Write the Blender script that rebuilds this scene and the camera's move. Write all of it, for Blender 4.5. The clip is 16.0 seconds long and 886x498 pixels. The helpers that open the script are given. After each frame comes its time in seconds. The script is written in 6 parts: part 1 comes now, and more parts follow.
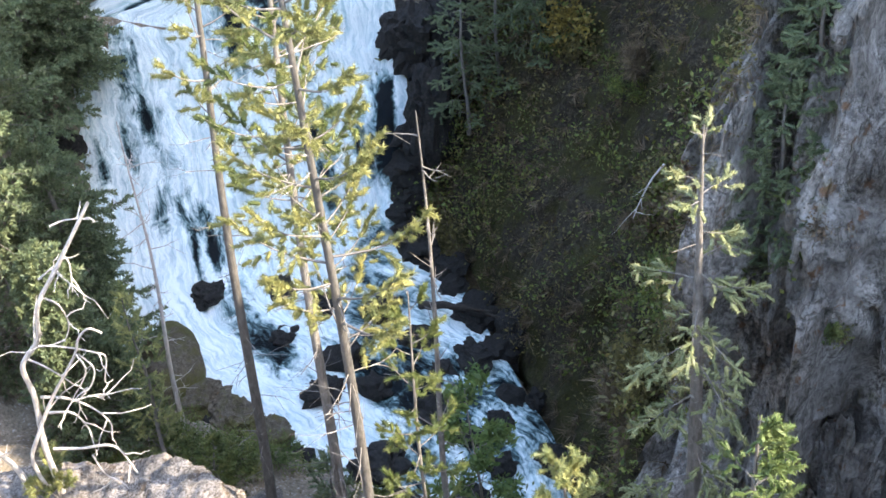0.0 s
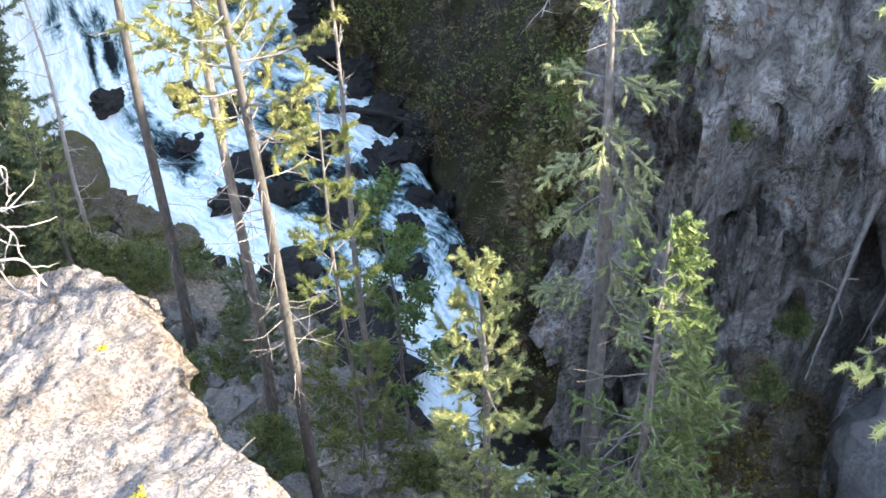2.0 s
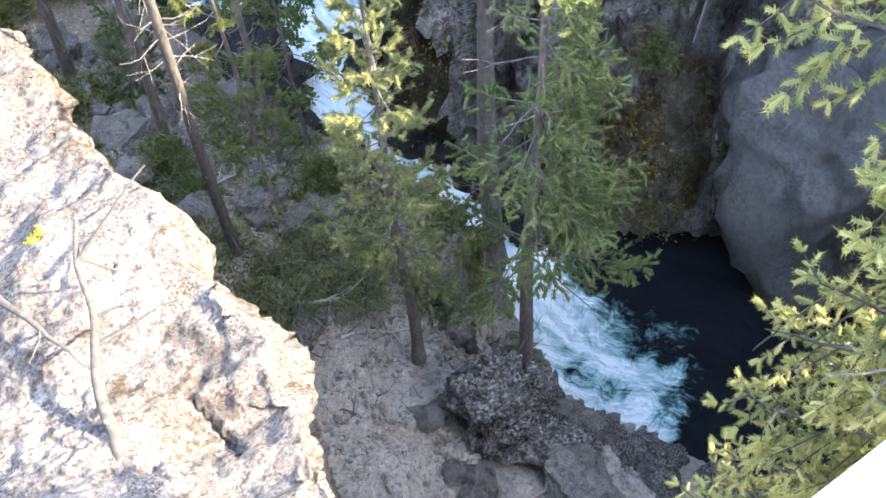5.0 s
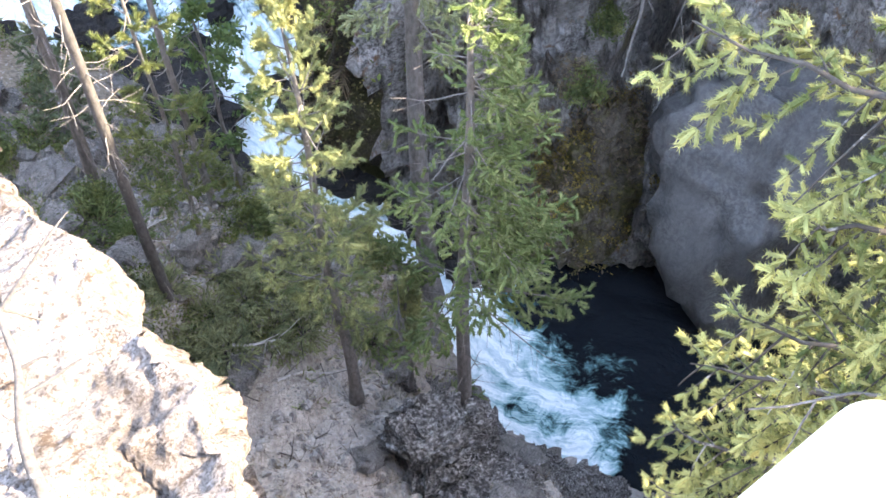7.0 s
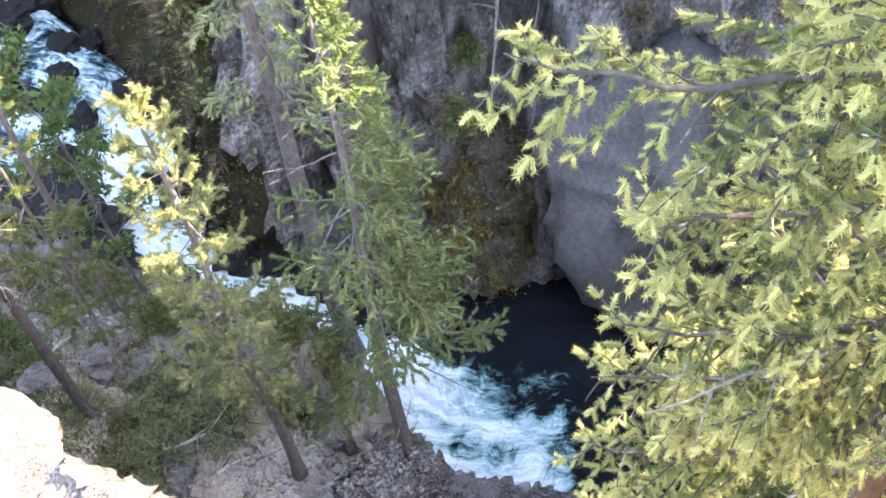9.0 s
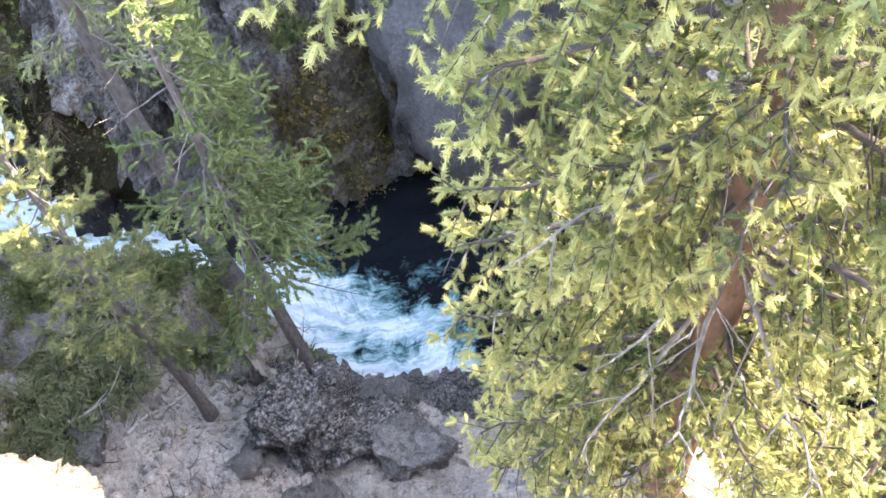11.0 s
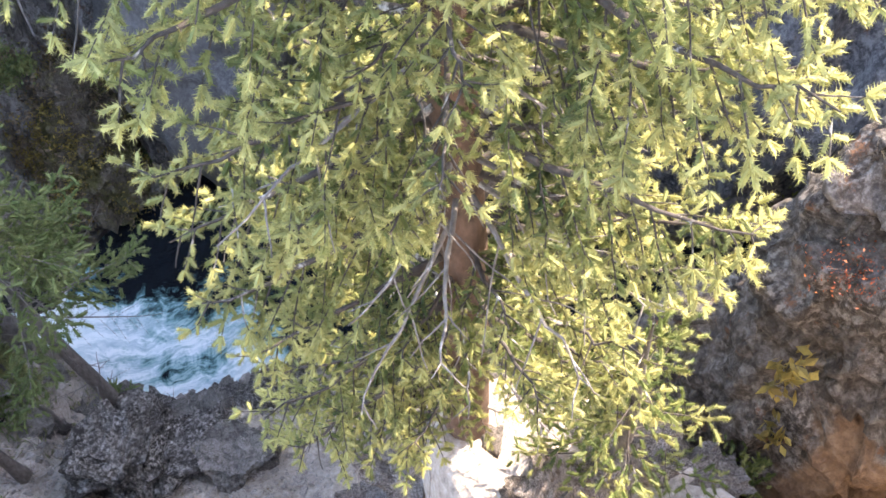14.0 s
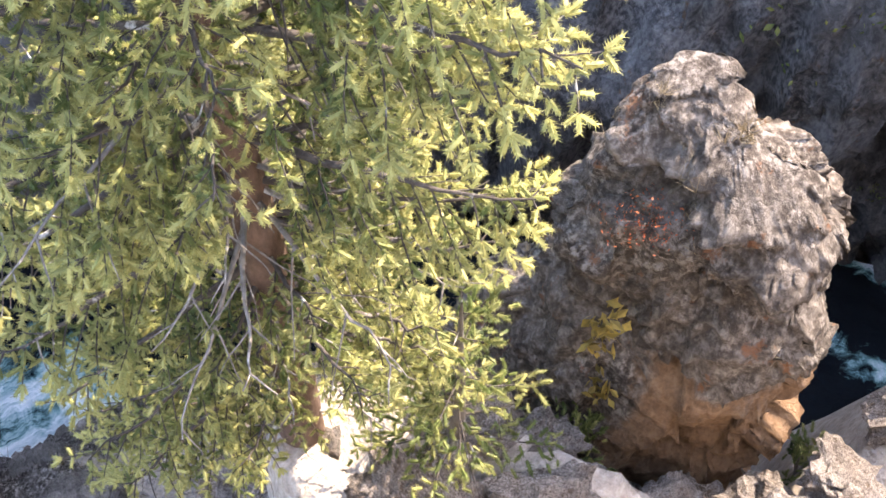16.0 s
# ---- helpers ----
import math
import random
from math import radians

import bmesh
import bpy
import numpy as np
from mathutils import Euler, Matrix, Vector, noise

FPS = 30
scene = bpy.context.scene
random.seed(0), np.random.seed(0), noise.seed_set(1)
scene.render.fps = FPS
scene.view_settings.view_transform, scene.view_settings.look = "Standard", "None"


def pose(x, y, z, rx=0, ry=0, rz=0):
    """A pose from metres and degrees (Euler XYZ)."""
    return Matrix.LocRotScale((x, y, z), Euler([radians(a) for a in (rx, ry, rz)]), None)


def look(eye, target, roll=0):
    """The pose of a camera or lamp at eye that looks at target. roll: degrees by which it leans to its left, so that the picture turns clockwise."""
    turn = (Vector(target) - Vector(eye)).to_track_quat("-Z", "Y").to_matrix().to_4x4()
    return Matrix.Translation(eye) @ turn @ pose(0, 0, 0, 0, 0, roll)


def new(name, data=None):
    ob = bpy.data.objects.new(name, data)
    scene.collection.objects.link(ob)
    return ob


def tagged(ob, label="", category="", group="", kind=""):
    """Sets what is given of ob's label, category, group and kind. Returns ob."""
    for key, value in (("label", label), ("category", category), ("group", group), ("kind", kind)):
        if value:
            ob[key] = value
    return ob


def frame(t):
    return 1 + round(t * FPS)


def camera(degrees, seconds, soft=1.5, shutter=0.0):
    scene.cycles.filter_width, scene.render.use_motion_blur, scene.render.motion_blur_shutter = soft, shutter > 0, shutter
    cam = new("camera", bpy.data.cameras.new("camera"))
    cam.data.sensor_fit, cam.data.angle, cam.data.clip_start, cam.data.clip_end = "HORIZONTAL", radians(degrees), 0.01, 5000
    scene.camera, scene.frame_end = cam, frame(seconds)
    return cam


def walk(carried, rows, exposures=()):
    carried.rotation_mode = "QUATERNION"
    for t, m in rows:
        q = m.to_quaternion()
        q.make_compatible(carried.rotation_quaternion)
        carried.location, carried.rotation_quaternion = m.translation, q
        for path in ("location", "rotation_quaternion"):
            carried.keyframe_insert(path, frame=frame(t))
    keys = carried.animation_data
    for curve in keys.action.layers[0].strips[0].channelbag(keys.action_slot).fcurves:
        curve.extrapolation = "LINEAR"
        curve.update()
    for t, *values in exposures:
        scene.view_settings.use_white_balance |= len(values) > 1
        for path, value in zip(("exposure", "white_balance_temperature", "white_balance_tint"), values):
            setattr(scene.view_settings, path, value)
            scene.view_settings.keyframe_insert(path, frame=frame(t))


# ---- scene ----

# Camera: hand-held on a lookout rim, panning down and to the right. Columns: s, x, y, z, turns.
ROWS = [
    (0.0, -0.126, -0.349, 0.302, 52.147, 3.916, -3.038),
    (0.5, -0.195, -0.322, 0.298, 49.968, 3.541, -4.902),
    (1.0, -0.205, -0.301, 0.298, 47.580, 2.376, -5.367),
    (1.5, -0.204, -0.265, 0.273, 45.160, 1.724, -5.796),
    (2.0, -0.204, -0.227, 0.232, 42.860, 1.870, -7.073),
    (2.5, -0.196, -0.213, 0.201, 40.588, 2.450, -7.868),
    (3.0, -0.166, -0.164, 0.178, 38.031, 2.196, -7.977),
    (3.5, -0.138, -0.095, 0.148, 34.736, 1.912, -9.566),
    (4.0, -0.164, -0.054, 0.103, 31.224, 1.612, -12.402),
    (4.2, -0.155, -0.049, 0.095, 29.954, 1.820, -13.410),
    (6.3, -0.055, 0.000, 0.012, 28.293, 0.016, -15.759),
    (6.5, -0.046, 0.005, 0.004, 28.838, -0.171, -15.970),
    (7.0, -0.000, 0.000, -0.000, 30.179, -0.022, -17.515),
    (7.5, 0.065, 0.014, -0.007, 31.220, 0.523, -20.266),
    (8.0, 0.094, 0.020, 0.014, 32.024, 0.470, -22.470),
    (8.5, 0.128, -0.007, 0.038, 32.253, 1.232, -25.112),
    (9.0, 0.195, -0.025, 0.023, 31.900, 2.984, -30.041),
    (9.5, 0.229, -0.053, 0.015, 30.290, 4.322, -35.604),
    (9.7, 0.243, -0.068, 0.007, 29.656, 4.313, -36.680),
    (11.8, 0.388, -0.222, -0.080, 25.412, 4.516, -48.559),
    (12.0, 0.402, -0.237, -0.088, 25.270, 4.468, -49.596),
    (12.5, 0.411, -0.315, -0.103, 25.072, 3.362, -50.633),
    (13.0, 0.441, -0.362, -0.143, 24.849, 3.029, -53.520),
    (13.5, 0.457, -0.411, -0.154, 24.811, 2.533, -56.539),
    (14.0, 0.482, -0.467, -0.175, 24.814, 1.910, -59.889),
    (14.5, 0.503, -0.504, -0.188, 24.928, 0.733, -62.243),
    (15.0, 0.524, -0.551, -0.204, 24.795, -0.249, -65.052),
    (15.5, 0.531, -0.601, -0.179, 24.842, -1.198, -67.953),
    (16.0, 0.528, -0.643, -0.165, 24.771, -1.470, -71.211),
]
cam = camera(39.23, 16.0, soft=1.6)
walk(cam, [(r[0], pose(*r[1:])) for r in ROWS], exposures=[(0.0, 3.3, 7300, 10), (2.0, 3.6, 7300, 10), (4.2, 3.78, 7350, 11), (7.0, 4.2, 7700, 15), (9.5, 4.4, 7900, 18), (12.5, 4.15, 7600, 17), (16.0, 3.6, 7650, 19)])

# ---- light: clear autumn day, sun from behind the far rim ----
SUN_AZ, SUN_EL = radians(111), radians(39)
to_sun = Vector((math.sin(SUN_AZ) * math.cos(SUN_EL), math.cos(SUN_AZ) * math.cos(SUN_EL), math.sin(SUN_EL)))
world = bpy.data.worlds.new("sky")
world.use_nodes = True
scene.world = world
sky = world.node_tree.nodes.new("ShaderNodeTexSky")
sky.sky_type, sky.sun_disc, sky.sun_elevation, sky.sun_rotation = "NISHITA", False, SUN_EL, SUN_AZ
background = world.node_tree.nodes["Background"]
background.inputs["Strength"].default_value = 0.15
world.node_tree.links.new(sky.outputs[0], background.inputs["Color"])
sun = new("sun", bpy.data.lights.new("sun", "SUN"))
sun.data.energy, sun.data.angle, sun.data.color = 2.0, radians(0.53), (1.0, 0.93, 0.82)
sun.matrix_world = look(to_sun * 100, (0, 0, 0))

# ---- small tools ----
RNG = np.random.default_rng(7)


def lattice(p):
    """Smooth value noise in -1..1 at the rows of p."""
    c = np.floor(p).astype(np.int64)
    f = p - c
    f = f * f * (3 - 2 * f)
    out = np.zeros(len(p))
    for corner in range(8):
        o = np.array([corner & 1, corner >> 1 & 1, corner >> 2 & 1])
        k = c + o
        h = (k[:, 0] * 374761393 + k[:, 1] * 668265263 + k[:, 2] * 2147483647) & 0xFFFFFFFF
        h = ((h ^ (h >> 13)) * 1274126177) & 0xFFFFFFFF
        h = (h ^ (h >> 16)) & 0xFFFF
        out += h / 32767.5 * np.prod(np.where(o, f, 1 - f), axis=1)
    return out - 1


def fbm(p, octaves=4, gain=0.5):
    p, out, amp = np.asarray(p, float), 0, 1.0
    for n in range(octaves):
        out = out + amp * lattice(p * 2.0**n + 17.3 * n)
        amp *= gain
    return out


def ridged(p, octaves=4):
    p, out, amp = np.asarray(p, float), 0, 1.0
    for n in range(octaves):
        out = out + amp * (1 - 2 * np.abs(lattice(p * 2.1**n + 9.1 * n)))
        amp *= 0.5
    return out


def blocks(p, seed=0):
    """A level of its own, -1..1, for each cell of a warped lattice: fractured blocks."""
    p = np.asarray(p, float)
    q = p + 0.35 * np.stack([lattice(p * 0.9 + 3 + k * 19) for k in range(3)], 1)
    c = np.floor(q).astype(np.int64)
    h = (c[:, 0] * 374761393 + c[:, 1] * 668265263 + c[:, 2] * 2147483647 + seed * 97) & 0xFFFFFFFF
    h = ((h ^ (h >> 13)) * 1274126177) & 0xFFFFFFFF
    return ((h ^ (h >> 16)) & 0xFFFF) / 32767.5 - 1


def broken(p, seed=0):
    """Facets: every cell of a jittered lattice leans its own way, so that its borders break."""
    p = np.asarray(p, float) + 0.25 * np.stack([lattice(np.asarray(p) * 1.1 + 5 + k * 13) for k in range(3)], 1)
    base = np.floor(p).astype(np.int64)
    best, out = np.full(len(p), 1e9), np.zeros(len(p))

    def rnd(c, k):
        h = (c[:, 0] * 374761393 + c[:, 1] * 668265263 + c[:, 2] * 2147483647 + (seed * 31 + k) * 97531) & 0xFFFFFFFF
        h = ((h ^ (h >> 13)) * 1274126177) & 0xFFFFFFFF
        return ((h ^ (h >> 16)) & 0xFFFF) / 65535.0
    for o in np.ndindex(3, 3, 3):
        c = base + np.array(o) - 1
        d = p - c - np.stack([rnd(c, k) for k in range(3)], 1)
        r = (d * d).sum(1)
        near = r < best
        best[near] = r[near]
        lean = np.stack([rnd(c, k + 3) for k in range(3)], 1) * 2 - 1
        out[near] = ((d * lean).sum(1) + 0.5 * (rnd(c, 7) - 0.5))[near]
    return out


def smooth_path(points, step):
    """A curve through rows of numbers, at an even step along its first three columns."""
    p = np.array(points, float)
    q = np.vstack([2 * p[0] - p[1], p, 2 * p[-1] - p[-2]])
    out = []
    for a, b, c, d in zip(q, q[1:], q[2:], q[3:]):
        n = max(2, int(np.linalg.norm((c - b)[:3]) / step * 3))
        t = np.linspace(0, 1, n, endpoint=False)[:, None]
        out.append(0.5 * (2 * b + (c - a) * t + (2 * a - 5 * b + 4 * c - d) * t**2 + (3 * b - a - 3 * c + d) * t**3))
    out = np.vstack(out + [p[-1:]])
    s = np.r_[0, np.cumsum(np.linalg.norm(np.diff(out[:, :3], axis=0), axis=1))]
    even = np.linspace(0, s[-1], int(s[-1] / step) + 1)
    return np.stack([np.interp(even, s, col) for col in out.T], 1), even


def mesh_of(name, verts, faces, material=None, smooth=False):
    """A mesh from arrays; all faces have the same number of corners."""
    verts, faces = np.asarray(verts, np.float32), np.asarray(faces, np.int32)
    me = bpy.data.meshes.new(name)
    me.vertices.add(len(verts))
    me.vertices.foreach_set("co", verts.ravel())
    k = faces.shape[1]
    me.loops.add(faces.size)
    me.loops.foreach_set("vertex_index", faces.ravel())
    me.polygons.add(len(faces))
    me.polygons.foreach_set("loop_start", np.arange(0, faces.size, k, dtype=np.int32))
    me.polygons.foreach_set("use_smooth", np.full(len(faces), smooth))
    me.update(calc_edges=True)
    if material:
        me.materials.append(material)
    return me


def thing(name, mesh=None, label="", category="", group="", kind="", at=(0, 0, 0)):
    ob = new(name, mesh)
    ob.location = at
    return tagged(ob, label, category, group, kind)


def part(name, mesh, parent, label=""):
    ob = new(name, mesh)
    ob.parent = parent
    return tagged(ob, label) if label else ob


def grid_faces(nu, nv):
    i = np.arange(nu - 1)[:, None] * nv + np.arange(nv - 1)[None]
    return np.stack([i, i + nv, i + nv + 1, i + 1], -1).reshape(-1, 4)


def tube(path, radii, sides=7):
    """Corners and four-sided faces of a bent, tapering stick."""
    path = np.asarray(path, float)
    along = np.gradient(path, axis=0)
    along /= np.linalg.norm(along, axis=1)[:, None] + 1e-9
    ref = np.array([0.31, 0.95, 0.05]) if abs(along[0, 2]) > 0.7 else np.array([0.1, 0.05, 1.0])
    a = np.cross(along, ref)
    a /= np.linalg.norm(a, axis=1)[:, None] + 1e-9
    b = np.cross(along, a)
    w = np.arange(sides) * 2 * np.pi / sides
    ring = a[:, None] * np.cos(w)[None, :, None] + b[:, None] * np.sin(w)[None, :, None]
    v = path[:, None] + ring * np.asarray(radii, float)[:, None, None]
    n = len(path)
    i, j = np.arange(n - 1)[:, None] * sides, np.arange(sides)[None]
    k = (j + 1) % sides
    return v.reshape(-1, 3), np.stack([i + j, i + k, i + sides + k, i + sides + j], -1).reshape(-1, 4)


def joined(pieces):
    verts, faces, n = [], [], 0
    for v, f in pieces:
        verts.append(v)
        faces.append(f + n)
        n += len(v)
    return np.vstack(verts), np.vstack(faces)


# ---- materials ----
def material(name):
    m = bpy.data.materials.new(name)
    m.use_nodes = True
    m.node_tree.nodes.clear()
    return m, m.node_tree.nodes, m.node_tree.links


def ramp(nodes, links, source, stops):
    r = nodes.new("ShaderNodeValToRGB")
    while len(r.color_ramp.elements) < len(stops):
        r.color_ramp.elements.new(0.5)
    for e, (at, colour) in zip(r.color_ramp.elements, stops):
        e.position, e.color = at, (*colour, 1)
    links.new(source, r.inputs[0])
    return r.outputs[0]


def noise_node(nodes, links, scale, detail=6, rough=0.6, vector=None, stretch=None):
    n = nodes.new("ShaderNodeTexNoise")
    n.inputs["Scale"].default_value, n.inputs["Detail"].default_value, n.inputs["Roughness"].default_value = scale, detail, rough
    if vector is None:
        vector = nodes.new("ShaderNodeTexCoord").outputs["Object"]
    if stretch:
        mp = nodes.new("ShaderNodeMapping")
        mp.inputs["Scale"].default_value = stretch
        links.new(vector, mp.inputs[0])
        vector = mp.outputs[0]
    links.new(vector, n.inputs["Vector"])
    return n.outputs["Fac"]


def mixed(nodes, links, factor, a, b, mode="MIX"):
    m = nodes.new("ShaderNodeMix")
    m.data_type, m.blend_type = "RGBA", mode
    for socket, v in ((m.inputs["Factor"], factor), (m.inputs[6], a), (m.inputs[7], b)):
        if isinstance(v, (int, float)):
            socket.default_value = v
        elif isinstance(v, tuple):
            socket.default_value = (*v, 1)
        else:
            links.new(v, socket)
    return m.outputs[2]


def finish(nodes, links, colour, rough=0.9, bump=None, depth=0.05, strength=1.0, specular=0.3, facet=None):
    s = nodes.new("ShaderNodeBsdfPrincipled")
    if isinstance(colour, tuple):
        s.inputs["Base Color"].default_value = (*colour, 1)
    else:
        links.new(colour, s.inputs["Base Color"])
    if isinstance(rough, (int, float)):
        s.inputs["Roughness"].default_value = rough
    else:
        links.new(rough, s.inputs["Roughness"])
    s.inputs["Specular IOR Level"].default_value = specular
    if bump is not None:
        b = nodes.new("ShaderNodeBump")
        b.inputs["Distance"].default_value, b.inputs["Strength"].default_value = depth, strength
        links.new(bump, b.inputs["Height"])
        if facet:
            big = nodes.new("ShaderNodeBump")
            big.inputs["Distance"].default_value, big.inputs["Strength"].default_value = facet[1], 1.0
            links.new(facet[0], big.inputs["Height"])
            links.new(big.outputs[0], b.inputs["Normal"])
        links.new(b.outputs[0], s.inputs["Normal"])
    o = nodes.new("ShaderNodeOutputMaterial")
    links.new(s.outputs[0], o.inputs[0])
    return s


def facets(nodes, links, scale, stretch, warp=0.22):
    """Broken rock: cells that each lean their own way. Gives the relief and a level for each cell."""
    at = nodes.new("ShaderNodeTexCoord").outputs["Object"]
    mp = nodes.new("ShaderNodeMapping")
    mp.inputs["Scale"].default_value = tuple(scale * q for q in stretch)
    links.new(at, mp.inputs[0])
    wob = nodes.new("ShaderNodeTexNoise")
    wob.inputs["Scale"].default_value, wob.inputs["Detail"].default_value = 1.6, 4
    links.new(mp.outputs[0], wob.inputs["Vector"])

    def vec(op, a, b):
        m = nodes.new("ShaderNodeVectorMath")
        m.operation = op
        for socket, v in zip(m.inputs, (a, b)):
            if isinstance(v, tuple):
                socket.default_value = v
            else:
                links.new(v, socket)
        return m.outputs["Value"] if op == "DOT_PRODUCT" else m.outputs["Vector"]
    p = vec("ADD", mp.outputs[0], vec("MULTIPLY", vec("SUBTRACT", wob.outputs["Color"], (0.5, 0.5, 0.5)), (warp * 4,) * 3))
    cell = nodes.new("ShaderNodeTexVoronoi")
    cell.inputs["Scale"].default_value = 1.0
    links.new(p, cell.inputs["Vector"])
    lean = vec("SUBTRACT", cell.outputs["Color"], (0.5, 0.5, 0.5))
    return vec("DOT_PRODUCT", vec("SUBTRACT", p, cell.outputs["Position"]), lean), cell.outputs["Color"]


def rock_material(name, dark, mid, light, patch, patch_at=0.6, stretch=None, scale=1.0, depth=0.08, moss=None, moss_at=0.55, veins=0.25, fleck=0.75, facet=None, stain=None, grain=28.0, tone=None, fleck_at=0.60):
    """Weathered rock: mottling at two scales, lichen or rust patches, and moss where asked."""
    m, n, l = material(name)
    big = noise_node(n, l, 0.7 * scale, 5, 0.6, stretch=stretch)
    fine = noise_node(n, l, 6.0 * scale, 8, 0.72, stretch=stretch)
    speck = noise_node(n, l, grain * scale, 5, 0.7)
    c = ramp(n, l, fine, [(0.37, dark), (0.5, mid), (0.64, light)])
    c = mixed(n, l, ramp(n, l, big, [(0.38, (0, 0, 0)), (0.62, (1, 1, 1))]), c, ramp(n, l, speck, [(0.40, dark), (0.5, mid), (0.60, light)]))
    vein = noise_node(n, l, 1.5 * scale, 5, 0.62, stretch=stretch)
    c = mixed(n, l, ramp(n, l, vein, [(0.478, (0, 0, 0)), (0.497, (veins,) * 3), (0.516, (0, 0, 0))]), c, tuple(0.35 * q for q in dark))
    spots = ramp(n, l, noise_node(n, l, 2.3 * scale, 7, 0.7), [(patch_at, (0, 0, 0)), (patch_at + 0.07, (1, 1, 1))])
    c = mixed(n, l, spots, c, patch)
    flecks = ramp(n, l, noise_node(n, l, (17.0 if fleck_at > 0.58 else 9.0) * scale, 5, 0.7), [(fleck_at, (0, 0, 0)), (fleck_at + 0.06, (fleck,) * 3)])
    c = mixed(n, l, flecks, c, tuple(0.8 * q for q in dark))
    if tone:
        c = mixed(n, l, 1.0, c, ramp(n, l, noise_node(n, l, 0.42, 6, 0.65, stretch=(1, 1, 0.45)), [(0.38, (tone, tone * 0.93, tone * 0.86)), (0.56, (1.0, 1.0, 1.0)), (0.7, (1.12, 1.12, 1.12))]), "MULTIPLY")
    relief = None
    if facet:
        lean, level_of = facets(n, l, facet[0], facet[1])
        relief = (lean, facet[2])
        c = mixed(n, l, 1.0, c, ramp(n, l, level_of, [(0.1, (0.72, 0.72, 0.72)), (0.9, (1.2, 1.2, 1.2))]), "MULTIPLY")
    if stain:
        where = n.new("ShaderNodeAttribute")
        where.attribute_name = stain[0]
        add = n.new("ShaderNodeMath")
        add.operation = "ADD"
        l.new(where.outputs["Fac"], add.inputs[0])
        l.new(noise_node(n, l, 1.3, 7, 0.65), add.inputs[1])
        c = mixed(n, l, ramp(n, l, add.outputs[0], [(0.86, (0, 0, 0)), (1.18, (0.85, 0.85, 0.85))]), c, ramp(n, l, fine, [(0.36, stain[1]), (0.62, stain[2])]))
    if moss:
        grow = ramp(n, l, noise_node(n, l, 0.55 * scale, 8, 0.72), [(moss_at - 0.05, (0, 0, 0)), (moss_at + 0.06, (1, 1, 1))])
        c = mixed(n, l, grow, c, ramp(n, l, speck, [(0.3, moss[0]), (0.7, moss[1])]))
    h = mixed(n, l, 0.35, fine, speck)
    h = mixed(n, l, ramp(n, l, vein, [(0.47, (0, 0, 0)), (0.497, (veins,) * 3), (0.524, (0, 0, 0))]), h, (0.0, 0.0, 0.0))
    finish(n, l, c, 0.92, h, depth, 1.0, 0.2, relief)
    return m


def leaf_material(name, dark, light, tip, through_leaf=0.35, lit_tips=False):
    """Needles or leaves: a hue for each leaf, clumps of lighter colour, light shining through."""
    m, n, l = material(name)
    rnd = n.new("ShaderNodeNewGeometry").outputs["Random Per Island"]
    clump = noise_node(n, l, 2.2, 3, 0.6)
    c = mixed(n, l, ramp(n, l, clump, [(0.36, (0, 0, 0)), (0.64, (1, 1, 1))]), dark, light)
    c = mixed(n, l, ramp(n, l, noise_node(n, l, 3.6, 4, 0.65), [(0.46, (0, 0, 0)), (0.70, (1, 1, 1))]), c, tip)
    # Outer shoots paler: new growth, plus sun highlights put into the needle colour.
    if lit_tips:
        tip_light = n.new("ShaderNodeAttribute")
        tip_light.attribute_name = "tip_light"
        c = mixed(n, l, ramp(n, l, tip_light.outputs["Fac"], [(0.40, (0, 0, 0)), (1.0, (0.75, 0.75, 0.75))]), c, tip)
    c = mixed(n, l, 1.0, c, ramp(n, l, rnd, [(0.0, (0.7, 0.7, 0.7)), (1.0, (1.25, 1.25, 1.25))]), "MULTIPLY")
    s = n.new("ShaderNodeBsdfPrincipled")
    s.inputs["Roughness"].default_value, s.inputs["Specular IOR Level"].default_value = 0.55, 0.35
    t = n.new("ShaderNodeBsdfTranslucent")
    x = n.new("ShaderNodeMixShader")
    x.inputs[0].default_value = through_leaf
    o = n.new("ShaderNodeOutputMaterial")
    l.new(c, s.inputs["Base Color"])
    l.new(c, t.inputs["Color"])
    l.new(s.outputs[0], x.inputs[1])
    l.new(t.outputs[0], x.inputs[2])
    l.new(x.outputs[0], o.inputs[0])
    return m


def bark_material(name, dark, light, patch, lichen_at=0.62):
    m, n, l = material(name)
    fine = noise_node(n, l, 14, 8, 0.7, stretch=(1, 1, 0.35))
    c = ramp(n, l, fine, [(0.3, dark), (0.7, light)])
    c = mixed(n, l, ramp(n, l, noise_node(n, l, 5, 6, 0.7), [(lichen_at, (0, 0, 0)), (lichen_at + 0.06, (1, 1, 1))]), c, patch)
    finish(n, l, c, 0.9, fine, 0.02, 1.0, 0.2)
    return m


